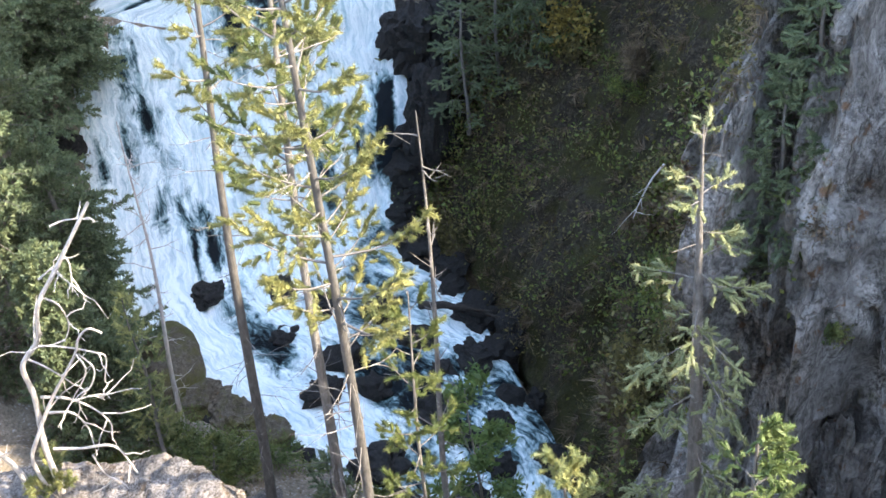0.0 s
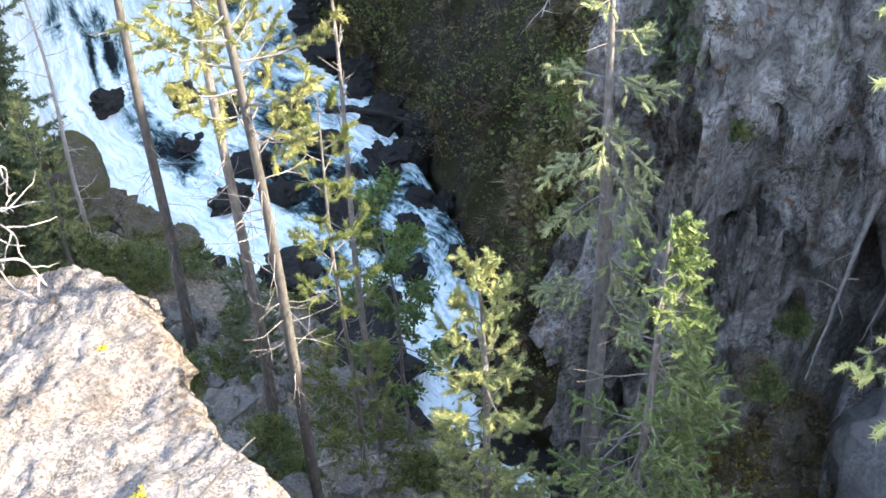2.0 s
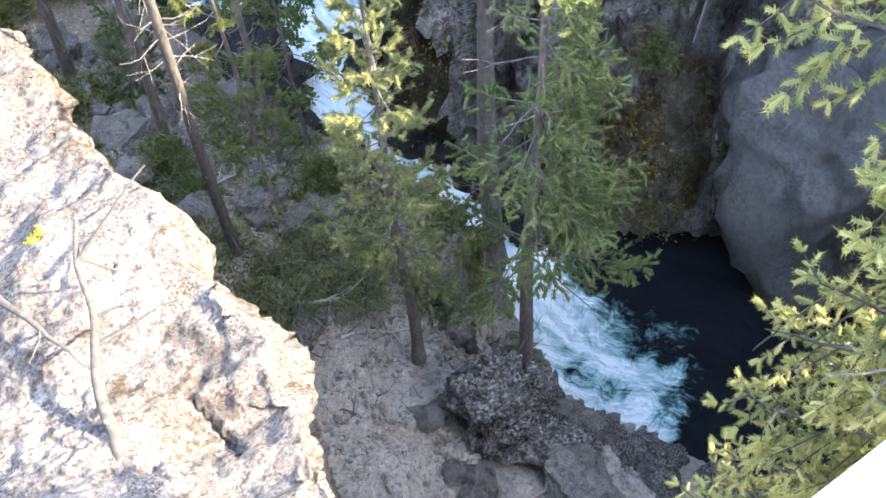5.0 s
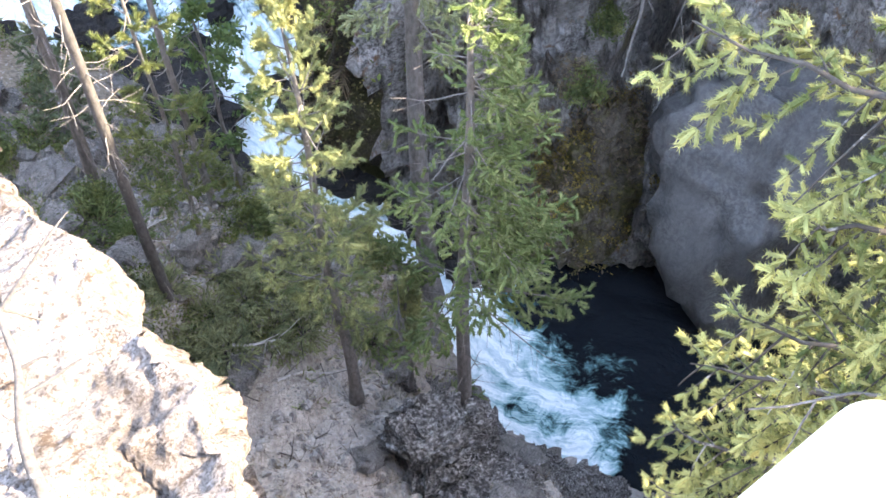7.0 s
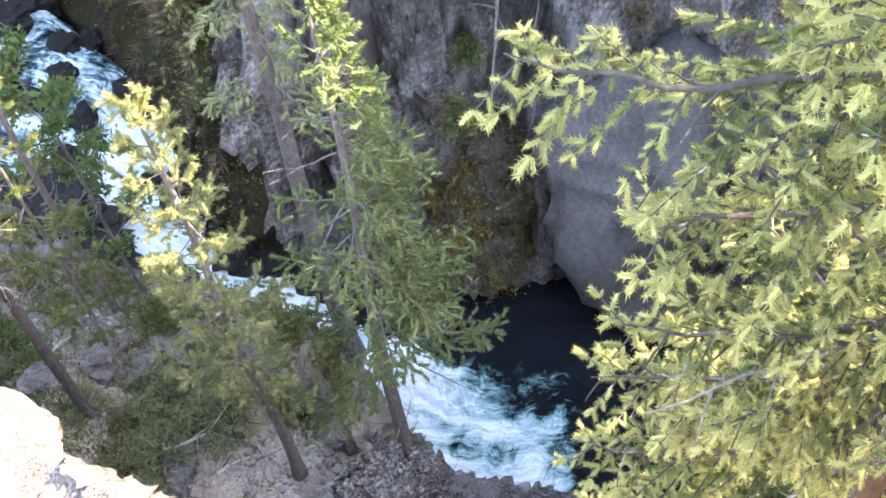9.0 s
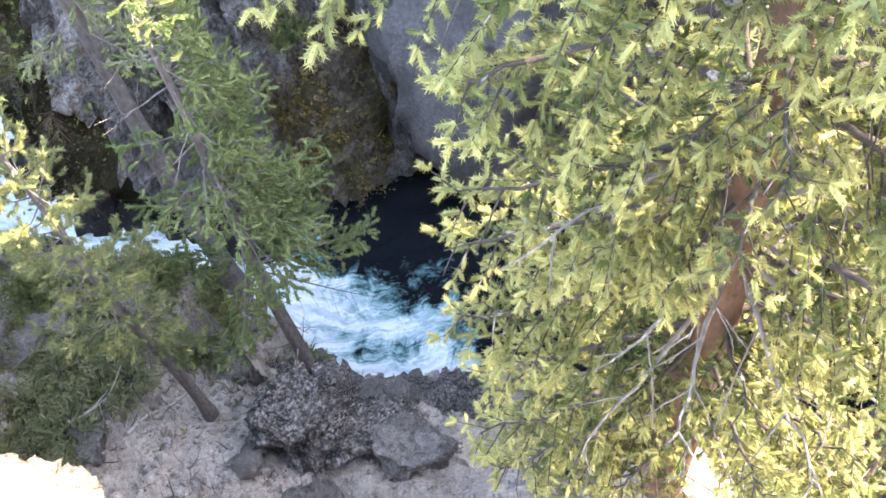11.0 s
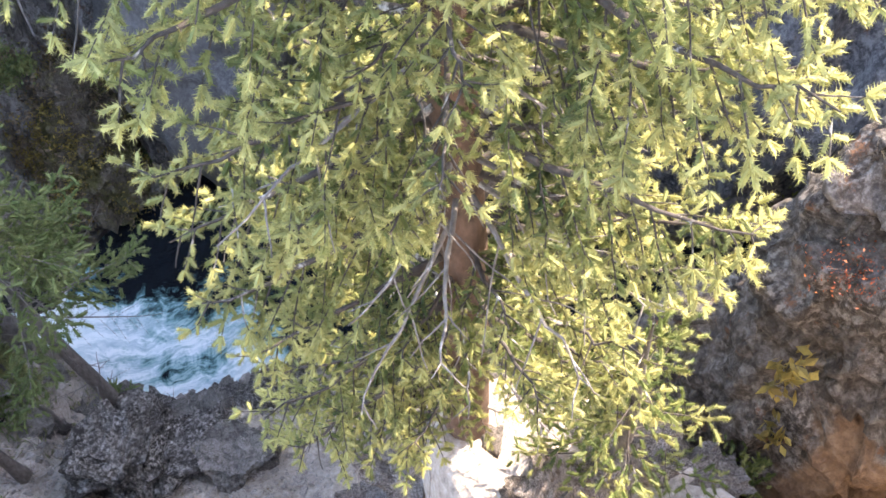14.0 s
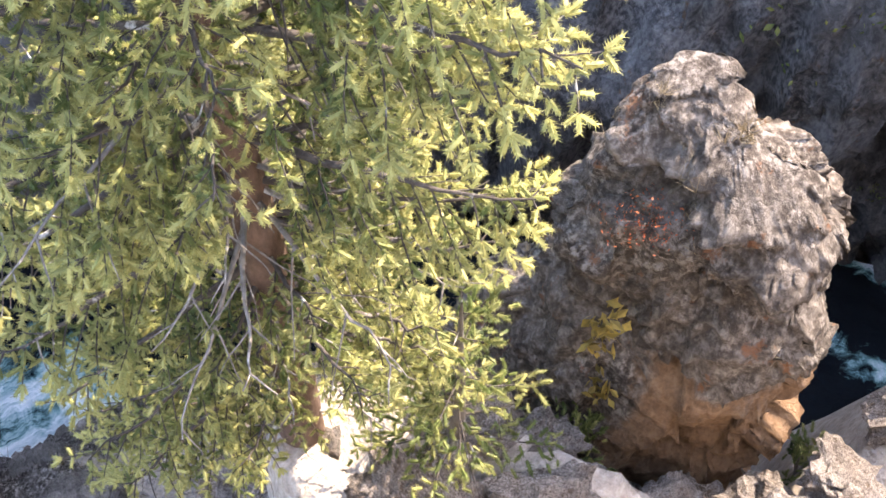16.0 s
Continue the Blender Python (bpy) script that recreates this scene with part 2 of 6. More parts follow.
def water_material(name, deep, glow, foam):
    """Running water: foam strands drawn out along the flow over dark or teal water."""
    m, n, l = material(name)
    uv = n.new("ShaderNodeTexCoord").outputs["UV"]
    rough = n.new("ShaderNodeAttribute")
    rough.attribute_name = "foam"
    wobble = noise_node(n, l, 0.9, 4, 0.6, uv, (1, 1, 1))
    shifted = n.new("ShaderNodeVectorMath")
    shifted.operation = "ADD"
    l.new(uv, shifted.inputs[0])
    turned = n.new("ShaderNodeVectorMath")
    turned.operation = "SCALE"
    turned.inputs["Scale"].default_value = 0.9
    cmb = n.new("ShaderNodeCombineXYZ")
    l.new(wobble, cmb.inputs[0])
    l.new(wobble, cmb.inputs[1])
    l.new(cmb.outputs[0], turned.inputs[0])
    l.new(turned.outputs[0], shifted.inputs[1])
    strand = noise_node(n, l, 1.9, 10, 0.72, shifted.outputs[0], (0.42, 2.0, 1))
    fine = noise_node(n, l, 6.0, 8, 0.75, shifted.outputs[0], (0.35, 2.0, 1))
    swirl = n.new("ShaderNodeTexNoise")
    swirl.inputs["Scale"].default_value, swirl.inputs["Detail"].default_value, swirl.inputs["Roughness"].default_value, swirl.inputs["Distortion"].default_value = 1.1, 8, 0.66, 1.6
    l.new(n.new("ShaderNodeTexCoord").outputs["Object"], swirl.inputs["Vector"])
    both = mixed(n, l, 0.42, mixed(n, l, 0.5, strand, fine), swirl.outputs["Fac"])
    add = n.new("ShaderNodeMath")
    add.operation = "ADD"
    l.new(both, add.inputs[0])
    l.new(rough.outputs["Fac"], add.inputs[1])
    sharp = n.new("ShaderNodeMath")
    sharp.operation = "MULTIPLY_ADD"
    sharp.inputs[1].default_value, sharp.inputs[2].default_value = 6.4, -2.72
    l.new(add.outputs[0], sharp.inputs[0])
    amount = ramp(n, l, sharp.outputs[0], [(0.38, (0, 0, 0)), (0.68, (0.35, 0.35, 0.35)), (1.0, (1, 1, 1))])
    calm = n.new("ShaderNodeAttribute")
    calm.attribute_name = "pool"
    teal = ramp(n, l, sharp.outputs[0], [(0.0, deep), (0.25, tuple(0.35 * q for q in glow)), (0.55, glow)])
    grey = ramp(n, l, sharp.outputs[0], [(0.0, deep), (0.30, (0.04, 0.055, 0.065)), (0.6, (0.17, 0.25, 0.28))])
    body = mixed(n, l, calm.outputs["Fac"], grey, teal)
    shade = ramp(n, l, noise_node(n, l, 3.2, 6, 0.7, shifted.outputs[0], (0.3, 2.2, 1)), [(0.34, (0.42, 0.58, 0.62)), (0.56, foam)])
    c = mixed(n, l, amount, body, shade)
    s = finish(n, l, c, ramp(n, l, amount, [(0, (0.12,) * 3), (1, (0.75,) * 3)]), both, 0.2, 0.9, 0.12)
    return m


GREY_CLIFF = rock_material("grey_cliff_rock", (0.115, 0.107, 0.10), (0.285, 0.27, 0.255), (0.42, 0.40, 0.38), (0.20, 0.12, 0.075), 0.585, (1, 1, 0.65), 1.0, 0.10, ((0.06, 0.06, 0.022), (0.14, 0.13, 0.04)), 0.63, 0.5, 0.5, (2.3, (1, 1, 0.3), 0.32), grain=10.0, tone=0.42)
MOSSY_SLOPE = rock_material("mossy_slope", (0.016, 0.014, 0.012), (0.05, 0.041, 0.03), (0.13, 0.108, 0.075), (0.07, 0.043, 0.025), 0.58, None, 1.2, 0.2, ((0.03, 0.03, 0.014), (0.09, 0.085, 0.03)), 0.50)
SMOOTH_GREY = rock_material("smooth_grey_rock", (0.09, 0.088, 0.085), (0.122, 0.119, 0.115), (0.155, 0.151, 0.146), (0.10, 0.088, 0.072), 0.64, (1, 1, 0.4), 1.3, 0.05, veins=0.2, fleck=0.25, grain=9.0)
MOSSY_ROCK = rock_material("mossy_brown_rock", (0.045, 0.036, 0.028), (0.12, 0.10, 0.076), (0.21, 0.18, 0.14), (0.14, 0.095, 0.055), 0.57, None, 1.4, 0.1, ((0.06, 0.06, 0.025), (0.14, 0.13, 0.05)), 0.52)
# Darker version of the cliff rock: the downstream shade is in its colour.
SHADED_CLIFF = rock_material("shaded_blue_grey_rock", (0.05, 0.05, 0.052), (0.12, 0.119, 0.122), (0.20, 0.197, 0.196), (0.13, 0.075, 0.045), 0.62, (1, 1, 0.65), 0.9, 0.08, veins=0.4, fleck=0.3, facet=(1.0, (1, 1, 0.6), 0.35), grain=10.0, tone=0.6)
PALE_TUFF = rock_material("pale_lichened_rock", (0.07, 0.057, 0.05), (0.20, 0.18, 0.166), (0.34, 0.315, 0.298), (0.095, 0.072, 0.055), 0.575, None, 1.9, 0.05, veins=0.12, fleck=0.8, fleck_at=0.575, grain=13.0, facet=(3.2, (1, 1, 1), 0.05), tone=0.75)
BROWN_ROCK = rock_material("brown_grey_rock", (0.034, 0.028, 0.024), (0.088, 0.075, 0.065), (0.205, 0.187, 0.17), (0.14, 0.07, 0.04), 0.60, None, 1.6, 0.05, fleck=0.2, grain=9.0, facet=(2.2, (1, 1, 1.3), 0.10), stain=("rust", (0.115, 0.066, 0.038), (0.23, 0.145, 0.085)))
BANK_ROCK = rock_material("grey_bank_rock", (0.07, 0.063, 0.057), (0.185, 0.172, 0.158), (0.31, 0.295, 0.275), (0.12, 0.11, 0.065), 0.62, None, 1.6, 0.05, fleck=0.5, facet=(1.6, (1, 1, 1), 0.25))
GRAVEL = rock_material("loose_grey_stones", (0.15, 0.135, 0.12), (0.29, 0.265, 0.24), (0.42, 0.39, 0.36), (0.20, 0.18, 0.155), 0.62, None, 2.0, 0.02, fleck=0.3)
DARK_ROCK = rock_material("dark_lichened_rock", (0.022, 0.02, 0.018), (0.12, 0.112, 0.104), (0.46, 0.44, 0.42), (0.035, 0.032, 0.03), 0.555, None, 1.3, 0.06, fleck=0.7, grain=14.0, facet=(2.6, (1, 1, 1), 0.3))
WET_ROCK = rock_material("wet_black_rock", (0.010, 0.010, 0.011), (0.025, 0.024, 0.024), (0.05, 0.045, 0.04), (0.03, 0.03, 0.02), 0.6, None, 1.4, 0.05)
WATER = water_material("white_water", (0.006, 0.009, 0.012), (0.20, 0.42, 0.43), (0.88, 0.95, 0.96))
# Dark base and bright tip also carry the boughs' shade and sun highlights.
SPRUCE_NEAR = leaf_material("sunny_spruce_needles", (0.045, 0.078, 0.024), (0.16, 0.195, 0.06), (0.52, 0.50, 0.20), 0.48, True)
SPRUCE_MID = leaf_material("spruce_needles", (0.085, 0.13, 0.04), (0.16, 0.21, 0.075), (0.24, 0.275, 0.115), 0.40)
SPRUCE_PALE = leaf_material("grey_green_spruce_needles", (0.14, 0.165, 0.08), (0.24, 0.26, 0.13), (0.35, 0.35, 0.18), 0.35)
SPRUCE_DARK = leaf_material("dark_spruce_needles", (0.075, 0.105, 0.058), (0.13, 0.165, 0.085), (0.19, 0.215, 0.11), 0.3)
# The gold of sunlit crowns is put into the needle colour.
PINE_SUNLIT = leaf_material("sunlit_gold_pine_needles", (0.10, 0.12, 0.045), (0.22, 0.22, 0.08), (0.42, 0.39, 0.15), 0.38)
PINE_PALE = leaf_material("pale_pine_needles", (0.13, 0.165, 0.07), (0.24, 0.265, 0.115), (0.42, 0.41, 0.17), 0.40)
PINE_GREEN = leaf_material("pine_needles", (0.065, 0.095, 0.03), (0.13, 0.155, 0.05), (0.21, 0.22, 0.075), 0.35)
SHRUB_LEAF = leaf_material("shrub_leaves", (0.06, 0.09, 0.03), (0.13, 0.165, 0.05), (0.24, 0.235, 0.08), 0.35)
SAPLING_LEAF = leaf_material("fresh_green_leaves", (0.06, 0.11, 0.035), (0.10, 0.16, 0.05), (0.17, 0.22, 0.075), 0.4)
AUTUMN_LEAF = leaf_material("yellow_autumn_leaves", (0.15, 0.115, 0.035), (0.31, 0.245, 0.065), (0.43, 0.31, 0.08), 0.4)
RED_LEAF = leaf_material("red_autumn_leaves", (0.16, 0.035, 0.015), (0.28, 0.07, 0.025), (0.35, 0.12, 0.04), 0.35)
SLOPE_LEAF = leaf_material("slope_bush_leaves", (0.06, 0.09, 0.025), (0.14, 0.175, 0.045), (0.25, 0.25, 0.07), 0.4)
DRY_GRASS = leaf_material("dry_grass", (0.13, 0.10, 0.055), (0.22, 0.17, 0.10), (0.30, 0.25, 0.16), 0.3)
MOSS_LEAF = leaf_material("olive_moss", (0.06, 0.055, 0.024), (0.15, 0.128, 0.05), (0.25, 0.21, 0.075), 0.3)
BROWN_LEAF = leaf_material("withered_brown_leaves", (0.08, 0.058, 0.04), (0.17, 0.125, 0.08), (0.29, 0.22, 0.14), 0.25)
BARK_GREY = bark_material("grey_bark", (0.085, 0.075, 0.068), (0.25, 0.23, 0.212), (0.34, 0.325, 0.30))
TWIG = bark_material("dark_lichened_twigs", (0.03, 0.026, 0.023), (0.095, 0.083, 0.075), (0.36, 0.35, 0.33), 0.60)
BARK_TAN = bark_material("tan_pine_bark", (0.06, 0.055, 0.051), (0.15, 0.14, 0.13), (0.24, 0.225, 0.21))
BARK_RED = bark_material("red_brown_bark", (0.05, 0.034, 0.027), (0.15, 0.10, 0.075), (0.32, 0.30, 0.27), 0.68)
DEAD_TWIG = bark_material("dead_grey_twigs", (0.09, 0.08, 0.073), (0.26, 0.24, 0.222), (0.40, 0.385, 0.36), 0.58)
DEAD_WOOD = bark_material("bleached_dead_wood", (0.30, 0.27, 0.25), (0.58, 0.54, 0.50), (0.50, 0.46, 0.42))
WET_WOOD = bark_material("wet_dark_wood", (0.015, 0.013, 0.012), (0.05, 0.042, 0.036), (0.06, 0.05, 0.045))
RAIL_WOOD = bark_material("sun_bleached_rail_wood", (0.50, 0.46, 0.42), (0.74, 0.71, 0.67), (0.66, 0.62, 0.57))


def ground_material():
    """Loose grey-brown soil with gravel, darker duff, and pale scree."""
    m, n, l = material("gravelly_soil")
    big = noise_node(n, l, 0.45, 6, 0.65)
    fine = noise_node(n, l, 11, 9, 0.75)
    peb = n.new("ShaderNodeTexVoronoi")
    peb.inputs["Scale"].default_value = 22
    l.new(n.new("ShaderNodeTexCoord").outputs["Object"], peb.inputs["Vector"])
    c = ramp(n, l, fine, [(0.28, (0.20, 0.168, 0.142)), (0.5, (0.40, 0.352, 0.308)), (0.74, (0.58, 0.53, 0.475))])
    c = mixed(n, l, ramp(n, l, big, [(0.5, (0, 0, 0)), (0.66, (0.5, 0.5, 0.5))]), c, ramp(n, l, fine, [(0.3, (0.06, 0.05, 0.035)), (0.7, (0.15, 0.13, 0.085))]))
    where = n.new("ShaderNodeAttribute")
    where.attribute_name = "litter"
    c = mixed(n, l, where.outputs["Fac"], c, ramp(n, l, fine, [(0.3, (0.06, 0.048, 0.034)), (0.52, (0.155, 0.125, 0.088)), (0.74, (0.28, 0.24, 0.18))]))
    c = mixed(n, l, ramp(n, l, peb.outputs["Color"], [(0.80, (0, 0, 0)), (0.86, (1, 1, 1))]), c, (0.34, 0.315, 0.29))
    finish(n, l, c, 0.95, mixed(n, l, 0.4, fine, peb.outputs["Distance"]), 0.05, 1.0, 0.15)
    return m


SOIL = ground_material()

# ---- the river's line: x, y, z, half width ----
RIVER, RIVER_S = smooth_path([
    (-5.9, 60, -13.6, 5.0), (-5.9, 34.5, -14.2, 4.5), (-5.9, 32.4, -14.8, 4.5), (-5.85, 31.2, -18.2, 4.7), (-5.75, 29.4, -21.2, 4.4), (-5.2, 27.4, -22.1, 4.3),
    (-3.2, 25.2, -22.45, 3.8), (-1.4, 23.0, -22.75, 2.8), (0.6, 20.4, -23.25, 1.6), (1.1, 17.9, -23.75, 0.95), (1.95, 15.7, -24.15, 0.6),
    (3.2, 14.2, -24.4, 0.55), (4.15, 12.7, -24.65, 0.5), (5.7, 10.7, -25.0, 2.25), (8.0, 9.2, -25.05, 2.7), (10.3, 6.0, -25.2, 2.5),
    (11.0, 0, -25.4, 2.6), (10.9, -6, -25.6, 3.4), (11.2, -15, -26, 3.2), (11, -60, -28, 2.6)], 0.15)
FLOW = np.gradient(RIVER[:, :2], axis=0)
FLOW /= np.linalg.norm(FLOW, axis=1)[:, None]


def beside_river(x, y):
    """For places: metres from the water's edge (negative inside it), the water's level there, and whether the place is on the far side."""
    p = np.stack([np.ravel(x), np.ravel(y)], 1)
    d, z, far = np.empty(len(p)), np.empty(len(p)), np.empty(len(p), bool)
    for a in range(0, len(p), 20000):
        q = p[a:a + 20000]
        d2 = ((q[:, None, :] - RIVER[None, ::3, :2]) ** 2).sum(-1)
        i = d2.argmin(1) * 3
        off = q - RIVER[i, :2]
        d[a:a + 20000] = np.sqrt(d2.min(1)) - RIVER[i, 3]
        z[a:a + 20000] = RIVER[i, 2]
        far[a:a + 20000] = FLOW[i, 0] * off[:, 1] - FLOW[i, 1] * off[:, 0] > 0
    return d, z, far


def from_line(x, y, a, b):
    a, b, p = np.array(a), np.array(b), np.stack([x, y], 1)
    t = np.clip((p - a) @ (b - a) / ((b - a) @ (b - a)), 0, 1)
    return np.linalg.norm(p - a - t[:, None] * (b - a), axis=1)


def ground_height(x, y):
    x, y = np.ravel(x).astype(float), np.ravel(y).astype(float)
    d, z, far = beside_river(x, y)
    p = np.stack([x, y, 0 * x], 1)
    rough = fbm(p * 0.8, 5, 0.55)
    gentle = np.clip((y - 12.5) / 5, 0, 1)
    rise = np.interp(d, [-4, -0.4, 0, 0.5, 1.8, 3.5, 6, 9, 14, 40], [-1.6, -0.9, -0.05, 1.7, 3.6, 4.6, 5.3, 5.8, 6.6, 9])
    soft = np.interp(d, [-4, -0.4, 0, 0.8, 2.5, 5, 9, 14, 40], [-1.8, -0.9, -0.05, 0.5, 1.5, 2.4, 3.4, 5, 9])
    rise = rise * (1 - 0.8 * np.clip((0.5 - y) / 2.5, 0, 1) * np.clip((8 - d) / 3, 0, 1))
    near = z + rise * (1 - gentle) + soft * gentle + rough * np.clip(0.12 + 0.10 * d, 0.05, 0.3)
    edge = np.clip((d - 0.3) / 0.8, 0, 1) * np.clip((2.6 - d) / 1.2, 0, 1) * np.clip((13 - y) / 2, 0, 1) * np.clip((y - 2) / 2, 0, 1)
    near = near + edge * (0.45 * broken(p * 1.5, 21) + 0.2 * broken(p * 3.2, 22))
    near = np.where(x < -9.5, np.maximum(near, -22 + np.clip(-9.5 - x, 0, None) * 1.1 + 0.8 * rough), near)
    ledge = -10.2 - np.clip(from_line(x, y, (2.4, -3.6), (3.1, 0.7)) - 0.7, 0, None) * 4.5 + 0.3 * rough + 0.22 * blocks(p * 1.4, 6)
    ledge = np.maximum(ledge, -10.3 - np.clip(from_line(x, y, (3.2, -3.1), (5.3, -4.3)) - 0.5, 0, None) * 8.0 + 0.3 * rough + 0.22 * blocks(p * 1.4, 6))
    rim = -1.7 - np.clip(y + 2.2 * np.clip(x - 0.5, 0, None) + 0.45, 0, None) * 4.5 + 0.12 * rough * (y < -1.5)
    near = np.minimum(np.maximum(np.maximum(near, ledge), rim), 3)
    away = np.hypot(x, y)
    near = np.where(away > 60, np.minimum(near, 2) + 4 * fbm(p / 60, 3), near)
    cliff = z - 1.0 + np.clip(d - 3.6, 0, None) * 2.6
    return np.where(far & (y > -58), np.minimum(cliff, 1.5 + 2.0 * fbm(p / 40, 3)), near)


# ---- ground: one sheet from the gorge out to the horizon ----
def ground():
    def axis(lo, hi, step):
        out = 40 * 1.32 ** np.arange(0, 15) - 40
        return np.r_[(lo - out[1:])[::-1], np.arange(lo, hi + step / 2, step), hi + out[1:]]
    gx, gy = np.meshgrid(axis(-15, 15, 0.13), axis(-7, 36, 0.13), indexing="ij")
    h = ground_height(gx, gy)
    v = np.stack([gx.ravel(), gy.ravel(), h], 1)
    me = mesh_of("ground", v, grid_faces(*gx.shape), SOIL, True)
    litter = np.clip((v[:, 1] - 10.3 + 1.2 * fbm(v * 0.6 + 8, 4)) / 2.5, 0, 0.8) * np.clip((v[:, 0] + 40) / 5, 0, 1)
    me.attributes.new("litter", "FLOAT", "POINT").data.foreach_set("value", litter.astype(np.float32))
    thing("ground", me, "grey-brown gravelly soil slope above a gorge river", "ground", kind="structure")


ground()


# ---- water ----
def water():
    nv = 41
    across = np.linspace(-1, 1, nv)
    side = np.stack([-FLOW[:, 1], FLOW[:, 0]], 1)
    k = np.ones(13) / 13
    side = np.stack([np.convolve(np.pad(side[:, i], 6, mode="edge"), k, "valid") for i in (0, 1)], 1)
    c = RIVER
    xy = c[:, None, :2] + side[:, None] * (across[None, :, None] * (c[:, 3] + np.clip(0.25 * c[:, 3], 0.1, 0.4))[:, None, None])
    z = np.repeat(c[:, 2:3], nv, 1)
    s = np.repeat(RIVER_S[:, None], nv, 1)
    drop = -np.gradient(c[:, 2]) / 0.15
    flat = np.stack([s.ravel() * 0.6, (across[None] * c[:, 3:4]).ravel() * 1.8, 0 * s.ravel()], 1)
    chop = fbm(flat, 4, 0.55).reshape(z.shape)
    fall = np.clip(drop, 0, 2.0)[:, None]
    z = z + chop * (0.09 + 0.12 * np.clip(fall, 0, 1)) + fall * (0.35 * fbm(flat * (0.3, 1.2, 1), 3) + 0.18 * ridged(flat * (1.4, 0.8, 1), 3)).reshape(z.shape)
    y_at = c[:, 1]
    foam = np.interp(-y_at, [-34, -32, -29, -25, -22, -19, -16, -13, -11.9, -10.9, -9.6, -8.6, -7, 2.5, 5, 9, 60],
                     [0.0, 0.15, 0.12, 0.08, 0.05, 0.10, 0.17, 0.15, 0.10, 0.01, -0.03, -0.12, -0.36, -0.34, -0.10, -0.06, -0.08])[:, None]
    foam = foam + 0.21 * fbm(flat * (0.5, 0.45, 1) + 4, 3).reshape(z.shape) + np.clip(fall, 0, 1) * 0.16 * fbm(flat * (0.55, 1.5, 1) + 14, 4, 0.6).reshape(z.shape)
    for bx, by, wide, tall, less in ((-7.7, 29.7, 0.8, 0.9, 0.17), (-7.1, 28.4, 0.5, 0.8, 0.21), (-1.6, 31.0, 0.5, 0.8, 0.15), (-4.9, 30.4, 0.5, 0.5, 0.14), (-8.3, 31.3, 0.5, 0.3, 0.18), (-4.6, 27.5, 0.5, 0.5, 0.2), (-2.4, 26.2, 0.6, 0.5, 0.15)):
        foam = foam - less * np.exp(-((xy[..., 0] - bx) / wide) ** 2 - ((xy[..., 1] - by) / tall) ** 2) * np.clip(1 + 1.3 * fbm(flat * (1.0, 2.6, 1) + 31, 3).reshape(z.shape), 0, 2)
    pool = np.clip((y_at < 12.2) * (y_at > 7.5) * 1.0, 0, 1)[:, None]
    far_part = np.clip((across[None] - 0.05) / 0.5, 0, 1)
    foam = foam - pool * far_part * 0.22
    me = mesh_of("river", np.dstack([xy, z]).reshape(-1, 3), grid_faces(len(c), nv), WATER, True)
    uv = me.uv_layers.new(name="flow")
    li = np.empty(len(me.loops), np.int32)
    me.loops.foreach_get("vertex_index", li)
    uvs = np.stack([s.ravel(), (across[None] * c[:, 3:4]).ravel()], 1)[li]
    uv.data.foreach_set("uv", uvs.ravel().astype(np.float32))
    teal = np.repeat(np.clip((19 - y_at) / 5, 0.3, 1)[:, None], nv, 1)
    me.attributes.new("pool", "FLOAT", "POINT").data.foreach_set("value", teal.ravel().astype(np.float32))
    me.attributes.new("foam", "FLOAT", "POINT").data.foreach_set("value", foam.ravel().astype(np.float32))
    thing("river", me, "white foaming waterfall and teal cascading river", "river", kind="structure")


water()


